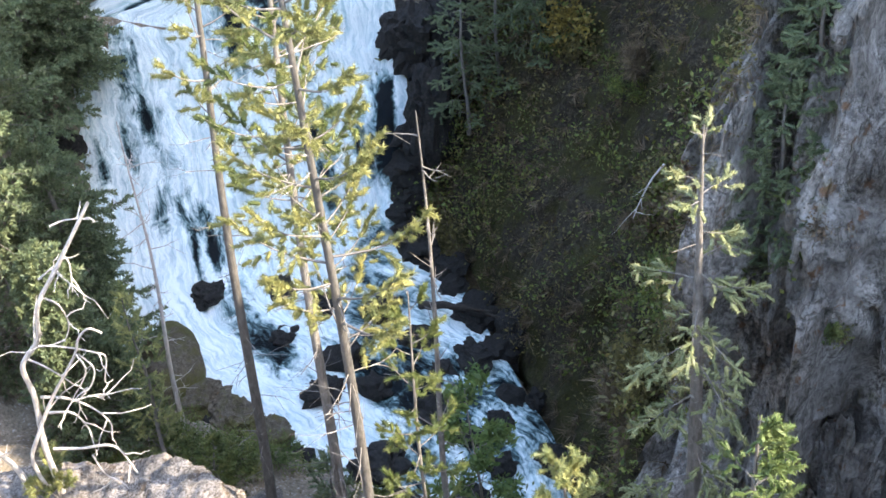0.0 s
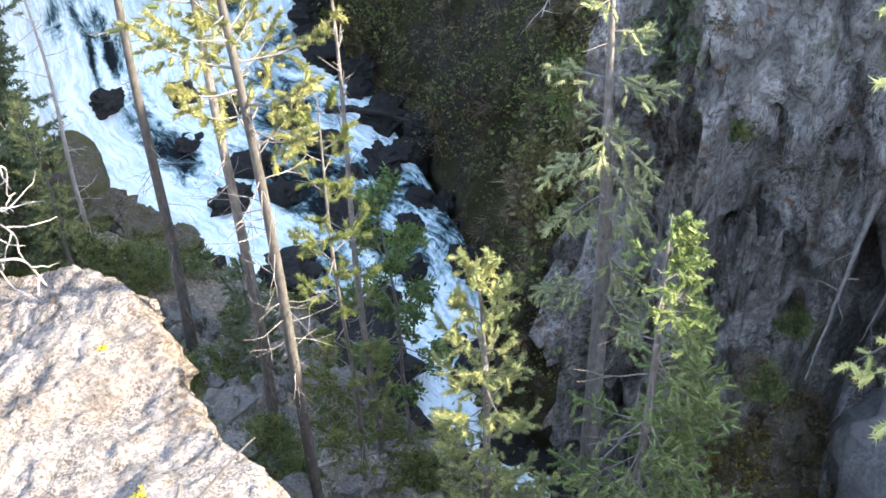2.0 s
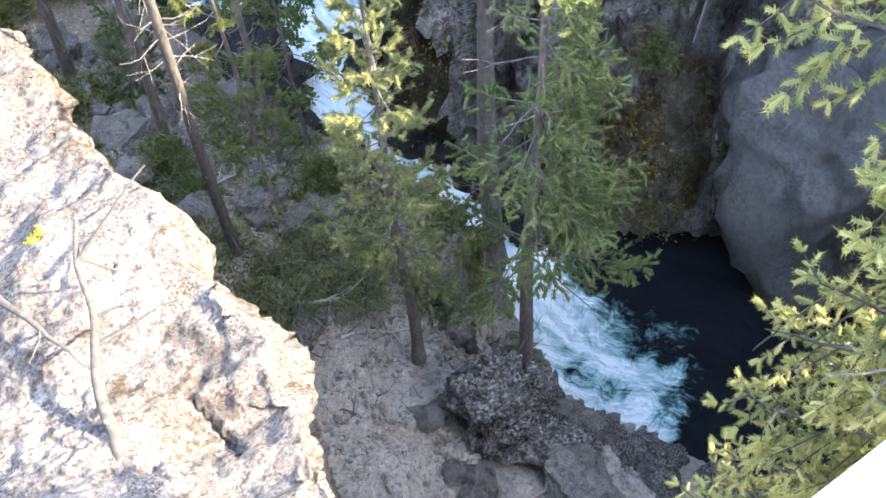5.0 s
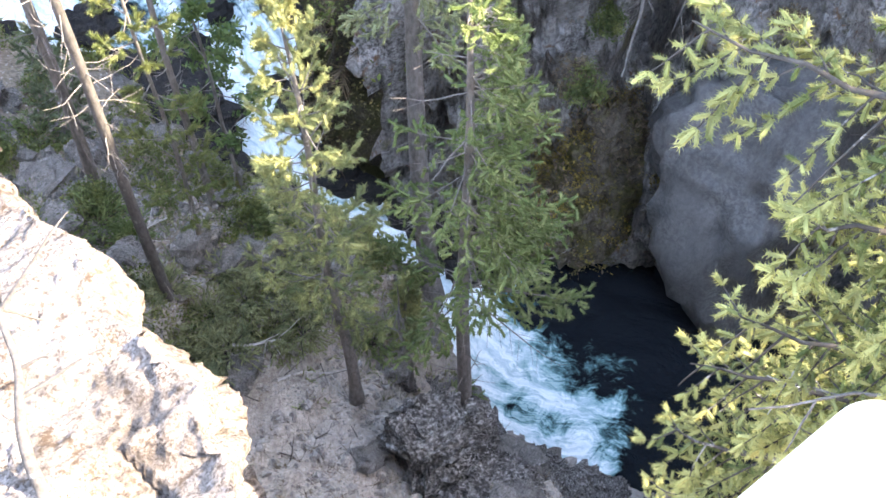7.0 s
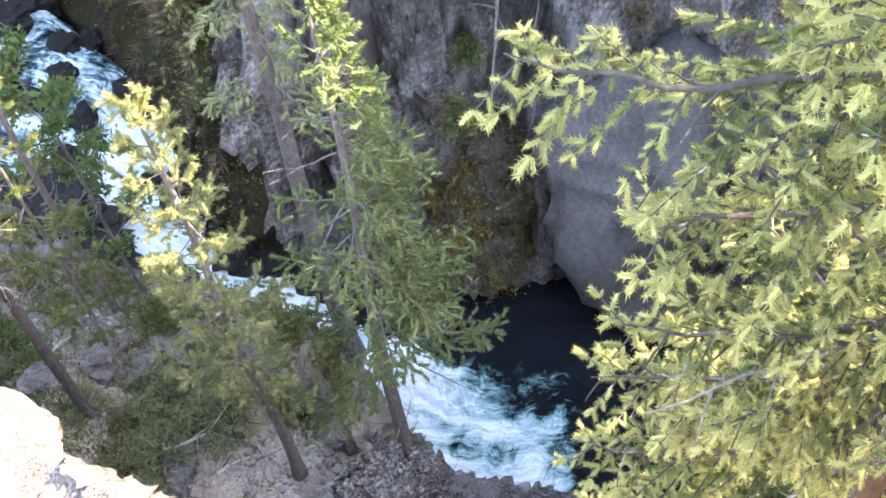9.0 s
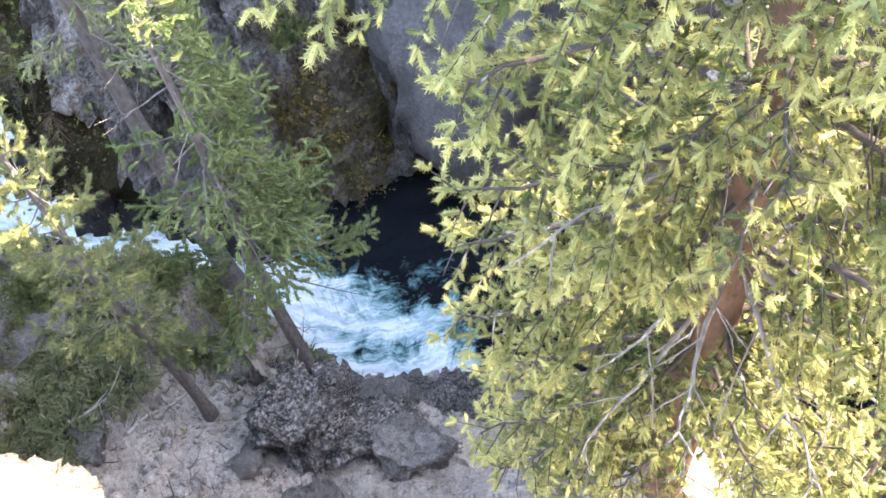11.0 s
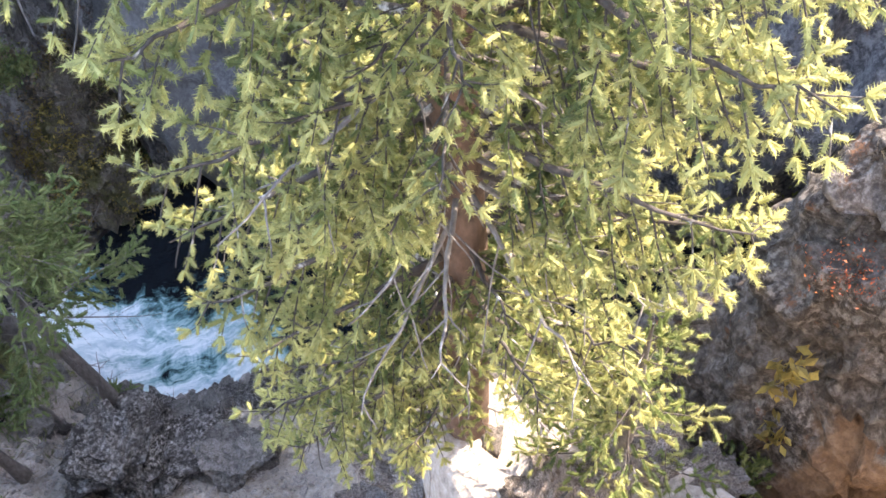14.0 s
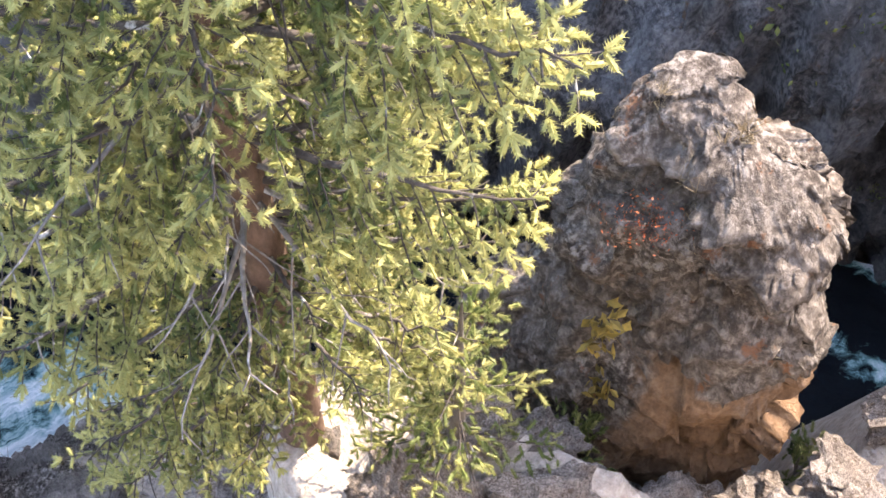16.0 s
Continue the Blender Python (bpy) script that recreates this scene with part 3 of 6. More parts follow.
# ---- far gorge wall ----
def gorge_wall():
    base, s = smooth_path([(0.0, 60, -14), (-0.7, 36, -15), (-0.6, 31.5, -20), (1.0, 27.5, -22.9), (2.0, 24, -23.3), (2.4, 20.5, -23.7), (2.7, 17.5, -24.2), (4.2, 15.0, -24.8),
                           (6.7, 13.7, -25.5), (9.8, 11.9, -25.6), (12.3, 8.4, -25.7), (13.1, 3, -25.9), (14.2, -4, -26.1), (14.8, -8, -26.2), (14.6, -25, -27), (13.5, -60, -28)], 0.11)
    t = np.gradient(base[:, :2], axis=0)
    t /= np.linalg.norm(t, axis=1)[:, None]
    out = np.stack([-t[:, 1], t[:, 0]], 1)
    k = np.hanning(81)
    k /= k.sum()
    out = np.stack([np.convolve(np.pad(out[:, i], 40, mode="edge"), k, "valid") for i in (0, 1)], 1)
    out /= np.linalg.norm(out, axis=1)[:, None]
    nv = 230
    h = np.linspace(-1.0, 1, nv)[None] * np.ones((len(base), 1))
    # Unseen top, raised upstream to block the sun from the falls.
    top = np.interp(base[:, 1], [5, 12, 16, 20], [0.6, 2.2, 6.0, 13.0])[:, None] - base[:, 2:3]
    h = np.where(h < 0, h * 0.8, h * top)
    slope = np.interp(base[:, 1], [4, 10, 17.0, 18.6, 30], [0.24, 0.14, 0.15, 0.50, 0.62])[:, None]
    lean = np.interp(base[:, 1], [6, 10], [-0.14, 0.14])[:, None]
    off = np.where(base[:, 1:2] > 10, np.clip(h, 0, None) * slope, np.clip(h, 0, 7) * lean + np.clip(h - 7, 0, None) * slope)
    q = np.stack([np.repeat(s[:, None], nv, 1).ravel() * 0.42, h.ravel() * 0.13, 0 * h.ravel()], 1)
    col = ridged(q, 4).reshape(h.shape)
    q2 = np.stack([np.repeat(s[:, None], nv, 1).ravel() * 0.16, h.ravel() * 0.16, 3 + 0 * h.ravel()], 1)
    big = fbm(q2, 4).reshape(h.shape)
    cliff = np.interp(base[:, 1], [17.4, 18.8], [1, 0.35])[:, None]
    grip = np.clip(h / 2.5, 0.15, 1)
    off = off - grip * (cliff * 0.7 * col + 1.1 * big)
    p = base[:, None, :2] + out[:, None] * off[..., None]
    z = base[:, 2:3] + h
    v = np.dstack([p, z]).reshape(-1, 3)
    v[:, 2] += 0.25 * fbm(v * 1.1, 3)
    crack = np.repeat((cliff > 0.6).astype(float), nv, 1).ravel()
    tall = v * np.array([1.5, 1.5, 0.3])
    o3 = np.repeat(out[:, None], nv, 1).reshape(-1, 2)
    chip = 0.34 * broken(v * np.array([0.85, 0.85, 0.2]), 3) + 0.17 * broken(v * np.array([1.9, 1.9, 0.8]), 4) + 0.10 * ridged(tall + 7, 4) + 0.10 * blocks(v * np.array([0.9, 0.9, 0.4]), 1) + 0.05 * blocks(v * np.array([2.2, 2.2, 1.0]), 2)
    v[:, :2] -= o3 * (crack * chip * 1.25)[:, None]
    face = (v[:, :2] - (6.7, 13.7)) @ np.array([0.865, -0.502])
    for mid, wide, deep, lo, hi in ((np.interp(v[:, 2], [-25, -21, -18, -15.6, -8], [1.6, 1.54, 1.65, 2.06, 3.6]), 0.42, 2.0, -24, -6), (-2.45 + 0.05 * (v[:, 2] + 10), 0.30, 1.3, -14.5, -2),
                                    (np.interp(v[:, 2], [-24, -20, -16], [-0.8, -1.0, -0.9]), 0.18, 0.5, -23, -16), (-3.6 + 0.04 * (v[:, 2] + 10), 0.16, 0.7, -20, 0)):
        mid = mid + 0.25 * fbm(np.stack([0 * face, 0 * face + wide * 50, v[:, 2] * 0.8], 1), 3)
        gone = np.clip((v[:, 2] - lo) / 1.5, 0, 1) * np.clip((hi - v[:, 2]) / 1.5, 0, 1)
        v[:, :2] += o3 * (crack * gone * deep * np.exp(-np.abs((face - mid) / wide) ** 3))[:, None]
    v += (0.05 + 0.08 * (1 - crack[:, None])) * np.stack([fbm(v * 2.3 + 5, 4), fbm(v * 2.3 + 25, 4), 0 * v[:, 0]], 1)
    lower = int(np.argmin(np.abs(base[:, 1] - 9.6)))
    f = grid_faces(len(base), nv)
    along_wall, up_wall = np.repeat(np.arange(len(base) - 1), nv - 1), np.tile(np.arange(nv - 1), len(base) - 1)
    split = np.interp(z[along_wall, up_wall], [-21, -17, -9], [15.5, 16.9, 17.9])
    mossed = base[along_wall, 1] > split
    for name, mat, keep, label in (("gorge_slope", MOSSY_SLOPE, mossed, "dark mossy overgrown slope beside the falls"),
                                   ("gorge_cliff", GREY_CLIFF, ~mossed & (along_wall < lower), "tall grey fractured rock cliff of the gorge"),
                                   ("gorge_cliff", SHADED_CLIFF, along_wall >= lower, "blue-grey rock cliff downstream of the pool, coloured dark as in shade")):
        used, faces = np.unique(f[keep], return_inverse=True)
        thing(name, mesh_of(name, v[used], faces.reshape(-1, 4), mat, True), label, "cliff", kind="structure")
    return v.reshape(len(base), nv, 3), out, base


WALL, WALL_OUT, WALL_BASE = gorge_wall()


# ---- rocks ----
def ball(level):
    bm = bmesh.new()
    bmesh.ops.create_icosphere(bm, subdivisions=level, radius=1)
    v = np.array([x.co[:] for x in bm.verts])
    f = np.array([[x.index for x in face.verts] for face in bm.faces])
    bm.free()
    return v, f


BALLS = {n: ball(n) for n in (3, 4, 5, 6)}


def rock_mesh(size, seed, level=4, rough=0.35, blocky=0.5, turn=0.0, mat=BANK_ROCK):
    """A boulder: a ball pressed towards a block, broken by noise, with ledges."""
    v, f = BALLS[level]
    p = np.sign(v) * np.abs(v) ** (1 - 0.45 * blocky)
    n = v * 1.3 + seed * 11.7
    p = p * (1 + rough * fbm(n, 4)[:, None] + 0.10 * ridged(n * 2.2, 4)[:, None] * (rough > 0.15))
    p = p * np.array(size)
    c, s = math.cos(turn), math.sin(turn)
    p = p @ np.array([[c, s, 0], [-s, c, 0], [0, 0, 1]])
    if level > 4:
        p += 0.035 * np.stack([fbm(p * 4 + k, 4) for k in (1, 31, 61)], 1)
        p *= 1 + (rough > 0.2) * (0.22 * broken(p * 1.7 + seed, seed) + 0.08 * broken(p * 4.5, seed))[:, None]
        p *= 1 + 0.03 * (rough > 0.2) * blocks(p * 1.6 + seed, seed)[:, None]
    if level in (3, 4) and rough > 0.2:
        p *= 1 + (0.30 * broken(p * 1.7 + seed, seed) + 0.12 * broken(p * 4.5, seed))[:, None]
    return mesh_of("rock", p, f, mat, rough <= 0.2)


def rock(name, at, size, seed, label, mat=BANK_ROCK, level=4, rough=0.35, blocky=0.5, turn=0.0, group="", lean=0.0):
    me = rock_mesh(size, seed, level, rough, blocky, turn, mat)
    for v in me.vertices if lean else ():
        v.co.x, v.co.y = v.co.x + lean * max(0.0, -v.co.z), v.co.y - lean * 0.45 * max(0.0, -v.co.z)
    return thing(name, me, label, "rock", group, at=at)


def sunlit_outcrop():
    """The pale ridge of rock below the rim: its crest runs away from the viewer, its side drops to the gravel slope."""
    crest, s = smooth_path([(-1.0, 0.3, -10.0), (-0.9, 1.6, -10.4), (-0.82, 3.0, -10.8), (-0.72, 4.4, -11.2), (-0.78, 5.4, -11.4), (-1.1, 6.3, -11.6), (-1.5, 6.95, -11.8), (-1.8, 7.9, -12.0), (-2.35, 8.9, -12.4), (-2.85, 10.0, -12.8),
                            (-3.3, 11.1, -13.0), (-3.75, 12.2, -13.25), (-4.5, 13.0, -13.5), (-5.6, 13.4, -13.9), (-7.2, 13.5, -14.1), (-9.5, 13.4, -14.3)], 0.05)
    u = np.r_[np.linspace(-7, 0, 130), np.linspace(0, 9, 120)[1:]]
    t = np.gradient(crest[:, :2], axis=0)
    t /= np.linalg.norm(t, axis=1)[:, None]
    k = np.hanning(81) / np.hanning(81).sum()
    right = np.stack([t[:, 1], -t[:, 0]], 1)
    right = np.stack([np.convolve(np.pad(right[:, i], 40, mode="edge"), k, "valid") for i in (0, 1)], 1)
    off = np.where(u < 0, u, 0.14 * (1 - np.exp(-u * 2.5)) - 0.015 * u) - 0.06
    dz = np.where(u < 0, 0.10 * u + 0.012 * u * u, -u * 0.98)
    xy = crest[:, None, :2] + right[:, None] * off[None, :, None]
    z = crest[:, 2:3] + dz[None]
    v = np.dstack([xy, z]).reshape(-1, 3)
    side = np.repeat(np.clip((u + 0.6) / 0.8, 0, 1)[None], len(crest), 0).ravel()
    lump = fbm(v * 0.7 + 3, 5, 0.55)
    v[:, 2] += (0.22 - 0.10 * side) * lump + 0.012 * ridged(v * 3.1, 4) + 0.055 * broken(v * 1.3, 8) + 0.04 * broken(v * 4.0, 9) + 0.02 * fbm(v * 9, 3)
    v[:, 0] += side * (0.16 * fbm(v * 0.9 + 40, 5) + 0.03 * ridged(v * 2.7, 4) + 0.20 * broken(v * 1.3, 10) + 0.07 * broken(v * 4.2, 12))
    v[:, 2] -= 0.35 * np.exp(-((np.repeat(s[:, None], len(u), 1).ravel() - 4.6) / 0.35) ** 2) * (1 - side) * 0.5
    split = from_line(v[:, 0], v[:, 1], (-1.72, 5.25), (-1.30, 4.5))
    v[:, 2] -= 0.16 * np.exp(-(split / 0.03) ** 2)
    return thing("rock_outcrop", mesh_of("rock_outcrop", v, grid_faces(len(crest), len(u)), PALE_TUFF, True), "pale sunlit lichen-spotted rock outcrop above the gravel slope", "rock")


sunlit_outcrop()


def rock_pillar():
    """The standing rock by the river, narrow at its head, with a rust-stained undercut flank."""
    zs = [-19.5, -18, -15, -14.3, -13.2, -12.3, -11.6, -11.0, -10.2, -9.6, -9.0, -8.7, -8.3, -8.0, -7.8, -7.6, -7.53, -7.5]
    lo = [-2.1, -2.1, -2.15, -2.1, -2.05, -1.8, -1.65, -1.45, -1.2, -1.12, -0.98, -0.90, -0.84, -0.76, -0.70, -0.64, -0.58, -0.42]
    hi = [0.9, 1.0, 1.2, 1.35, 1.42, 1.45, 1.45, 1.40, 1.40, 1.34, 1.14, 0.94, 0.96, 0.88, 0.55, 0.05, -0.2, -0.41]
    nz, na = 190, 220
    z = -7.5 - 12 * np.linspace(1, 0, nz) ** 1.7
    a, b = np.interp(z, zs, lo), np.interp(z, zs, hi)
    w = np.linspace(0, 2 * np.pi, na)
    cx, rx = (a + b) / 2, (b - a) / 2
    ry = np.clip(rx * 0.6, 0.01, 1.0)
    ca, sa = np.sign(np.cos(w)) * np.abs(np.cos(w)) ** 0.8, np.sign(np.sin(w)) * np.abs(np.sin(w)) ** 0.8
    lx = cx[:, None] + rx[:, None] * ca[None]
    ly = ry[:, None] * (sa[None] - 0.9)
    away, across = np.array([0.967, -0.254]), np.array([-0.254, -0.967])
    p = np.array([5.7, -1.5]) + lx[..., None] * across + ly[..., None] * away
    v = np.dstack([p, np.repeat(z[:, None], na, 1)]).reshape(-1, 3)
    v += 0.07 * np.stack([fbm(v * 0.9 + k, 5, 0.55) for k in (3, 33, 63)], 1)
    axis = np.repeat(np.array([5.7, -1.5]) + cx[:, None] * across - 0.9 * ry[:, None] * away, na, 0)
    push = v[:, :2] - axis
    push /= np.linalg.norm(push, axis=1)[:, None] + 1e-6
    v[:, :2] += push * (0.27 * broken(v * np.array([0.85, 0.85, 1.0]), 5) + 0.10 * broken(v * 2.4, 6) + 0.035 * broken(v * 7.0, 7) + 0.03 * fbm(v * 9.0, 3))[:, None]
    v += 0.07 * blocks(v * np.array([1.3, 1.3, 1.1]), 4)[:, None] * np.array([-1.0, 0.3, 0.0])
    v += 0.03 * blocks(v * 3.0, 5)[:, None] * np.array([-1.0, 0.3, 0.2])
    for ledge, deep in ((-8.05, 0.16), (-9.55, 0.13), (-10.9, 0.10)):
        v[:, :2] -= push * (deep * np.exp(-((v[:, 2] - ledge - 0.12 * fbm(v * 0.7 + 2, 3)) / 0.09) ** 2))[:, None]
    me = mesh_of("rock_pillar", v, grid_faces(nz, na), BROWN_ROCK, True)
    low, flank = np.clip((-9.1 - v[:, 2]) / 0.8, 0, 1), np.clip((((v[:, :2] - (5.7, -1.5)) @ across) + 0.25) / 0.6, 0, 1)
    me.attributes.new("rust", "FLOAT", "POINT").data.foreach_set("value", (0.62 * low * flank).astype(np.float32))
    return thing("rock_pillar", me, "tall brown-grey standing rock with rust-stained flank", "rock")


rock_pillar()
rock("boulder", (10.6, 11.9, -22.2), (2.35, 1.9, 3.6), 3, "huge smooth grey boulder overhanging the dark pool", SMOOTH_GREY, 5, 0.19, 0.45, 0.5, lean=0.32)
rock("overhanging_rock", (7.8, 13.5, -23.0), (1.35, 1.2, 1.7), 5, "mossy overhanging rock with autumn bushes above the pool", MOSSY_ROCK, 5, 0.25, 0.4, 0.3)
rock("rock_pinnacle", (6.9, 14.9, -19.9), (0.6, 0.6, 3.0), 8, "narrow grey rock pinnacle against the cliff", GREY_CLIFF, 5, 0.3, 0.5, 0.2)
rock("boulder", (2.32, 7.6, -20.35), (0.78, 0.66, 0.88), 12, "large fractured dark-lichened boulder at the slope's edge", DARK_ROCK, 5, 0.3, 0.8, 0.3)
rock("boulder", (2.95, 6.75, -20.75), (0.6, 0.75, 0.62), 13, "grey fractured block beside a larger boulder", DARK_ROCK, 5, 0.3, 0.9, 0.9)
rock("boulder", (3.3, 5.9, -20.7), (0.5, 0.5, 0.55), 15, "grey fractured rock at the slope's edge", BANK_ROCK, 5, 0.3, 0.9, 1.4)
rock("boulder", (-7.6, 24.4, -22.4), (0.95, 1.5, 1.1), 14, "large rounded olive-grey boulder beside the cascade", MOSSY_ROCK, 4, 0.15, 0.3, 0.2)
for at, size, seed, mat in (((-5.9, 22.5, -22.4), (0.8, 0.6, 0.55), 21, MOSSY_ROCK), ((-6.9, 23.0, -22.3), (0.7, 0.6, 0.5), 22, MOSSY_ROCK), ((-5.0, 21.9, -22.5), (0.6, 0.5, 0.4), 23, MOSSY_ROCK),
                            ((-4.9, 27.6, -22.3), (0.45, 0.4, 0.35), 24, WET_ROCK), ((-4.7, 25.6, -22.6), (0.4, 0.4, 0.4), 25, WET_ROCK), ((-6.9, 27.2, -22.1), (0.5, 0.4, 0.4), 26, WET_ROCK),
                            ((0.5, 24.5, -22.8), (0.6, 0.5, 0.4), 27, WET_ROCK), ((-0.4, 24.0, -22.9), (0.4, 0.3, 0.3), 28, WET_ROCK), ((1.7, 25.2, -22.6), (0.5, 0.5, 0.5), 29, WET_ROCK),
                            ((-1.0, 18.3, -23.35), (1.5, 1.45, 0.6), 30, WET_ROCK), ((-1.6, 19.3, -23.1), (0.7, 0.8, 0.4), 31, WET_ROCK), ((0.9, 15.9, -24.1), (0.5, 0.9, 0.35), 32, WET_ROCK),
                            ((-2.2, 21.0, -22.9), (0.7, 0.6, 0.4), 33, WET_ROCK), ((0.0, 21.8, -22.9), (0.35, 0.3, 0.3), 34, WET_ROCK), ((1.0, 22.2, -23.0), (0.3, 0.3, 0.3), 35, WET_ROCK),
                            ((-3.6, 26.8, -22.4), (0.5, 0.3, 0.35), 36, WET_ROCK), ((-2.0, 26.3, -22.4), (0.4, 0.4, 0.35), 37, WET_ROCK), ((-0.2, 30.2, -18.6), (0.6, 0.7, 1.6), 38, WET_ROCK), ((-0.2, 32.0, -17.0), (0.8, 0.6, 0.9), 39, WET_ROCK), ((0.6, 32.3, -16.6), (0.9, 0.7, 1.0), 40, WET_ROCK), ((-0.9, 31.9, -16.6), (0.5, 0.5, 0.6), 41, WET_ROCK)):
    rock("rock", at, size, seed, "wet black rock in the rapids" if mat is WET_ROCK else "grey rock on the river bank", mat, 4, 0.3, 0.5, seed, "rocks along the river")


# ---- plants ----
def needle_shoot(count, length, needle, width, spread=55.0, seed=1, core=0.3):
    """One shoot: a soft spindle of packed needles along x, and free needles in a spiral round it. Rows of three corners."""
    r = np.random.default_rng(seed)
    a = np.arange(count) * 2.39996 + r.uniform(0, 0.5, count)
    t = np.linspace(0.02, 1, count)
    tilt = np.radians(spread) * (1 - 0.3 * t**3) + r.normal(0, 0.12, count)
    d = np.stack([np.cos(tilt), np.sin(tilt) * np.cos(a), np.sin(tilt) * np.sin(a)], 1)
    root = np.stack([t * length, 0 * t, 0 * t], 1)
    side = np.cross(d, r.normal(size=(count, 3)))
    side /= np.linalg.norm(side, axis=1)[:, None]
    n = needle * r.uniform(0.75, 1.1, count)[:, None]
    out = [np.stack([root - side * width / 2, root + side * width / 2, root + d * n], 1).reshape(-1, 3)]
    if core:
        w = np.arange(4) * 2 * np.pi / 4
        ring = np.stack([0 * w, np.cos(w), np.sin(w)], 1) * needle * core * 2
        rings = [ring * 0.8 + (0.1 * length, 0, 0), ring * 0.9 + (0.9 * length, 0, 0)]
        for k in range(4):
            m = (k + 1) % 4
            for p, q in zip(rings, rings[1:]):
                out.append(np.array([p[k], p[m], q[m], p[k], q[m], q[k]]))
            out.append(np.array([rings[-1][k], rings[-1][m], (1.1 * length, 0, 0)]))
    return np.vstack(out)


def leaf_shoot(count, spread, size, seed=1):
    """A spray of small broad leaves, two triangles each."""
    r = np.random.default_rng(seed)
    c = r.normal(size=(count, 3)) * spread * 0.5
    c[:, 0] += spread * 0.7
    u = r.normal(size=(count, 3))
    u /= np.linalg.norm(u, axis=1)[:, None]
    w = np.cross(u, r.normal(size=(count, 3)))
    w /= np.linalg.norm(w, axis=1)[:, None]
    s = size * r.uniform(0.7, 1.25, count)[:, None]
    a, b, e, f = c - u * s, c + w * s * 0.5, c + u * s, c - w * s * 0.5
    return np.stack([a, b, e, a, e, f], 1).reshape(-1, 3)


def spread_shoots(template, places, ways, sizes, rng):
    """All copies of a shoot as one list of triangle corners."""
    ways = ways / (np.linalg.norm(ways, axis=1)[:, None] + 1e-9)
    b = np.cross(ways, rng.normal(size=ways.shape))
    b /= np.linalg.norm(b, axis=1)[:, None] + 1e-9
    c = np.cross(ways, b)
    m = np.stack([ways, b, c], 1) * sizes[:, None, None]
    return (np.einsum("tk,nkj->ntj", template, m) + places[:, None]).reshape(-1, 3)


def tri_mesh(name, corners, mat):
    return mesh_of(name, corners, np.arange(len(corners)).reshape(-1, 3), mat)


def bent(start, way, length, droop, lift, n=8, wiggle=0.03, rng=RNG):
    """A branch's line: it leaves along way, sags, and lifts at its tip."""
    t = np.linspace(0, 1, n)[:, None]
    p = np.array(start) + np.array(way) * length * t + np.array([0, 0, 1]) * length * (lift * t**3 - droop * t**1.5)
    w = np.cumsum(rng.normal(0, wiggle * length / n, (n, 3)), 0)
    return p + w * t


FIR_NEAR = needle_shoot(34, 0.075, 0.033, 0.0065, 66, 1, 0.19)
FIR_MID = needle_shoot(20, 0.13, 0.058, 0.02, 66, 2, 0.2)
FIR_FAR = needle_shoot(17, 0.28, 0.13, 0.06, 62, 3, 0)
PINE_TUFT = needle_shoot(44, 0.12, 0.075, 0.013, 60, 4, 0.17)
PINE_FAR = needle_shoot(24, 0.15, 0.085, 0.022, 58, 5, 0.17)
LEAVES = leaf_shoot(15, 0.16, 0.07, 6)
SHRUB_SPRAY = leaf_shoot(16, 0.17, 0.03, 7)
JUNIPER = needle_shoot(14, 0.14, 0.035, 0.014, 60, 8, 0.2)


def along(path, t):
    i = np.clip(t * (len(path) - 1), 0, len(path) - 1.001)
    k = i.astype(int)
    f = (i - k)[:, None]
    return path[k] * (1 - f) + path[k + 1] * f, path[k + 1] - path[k]


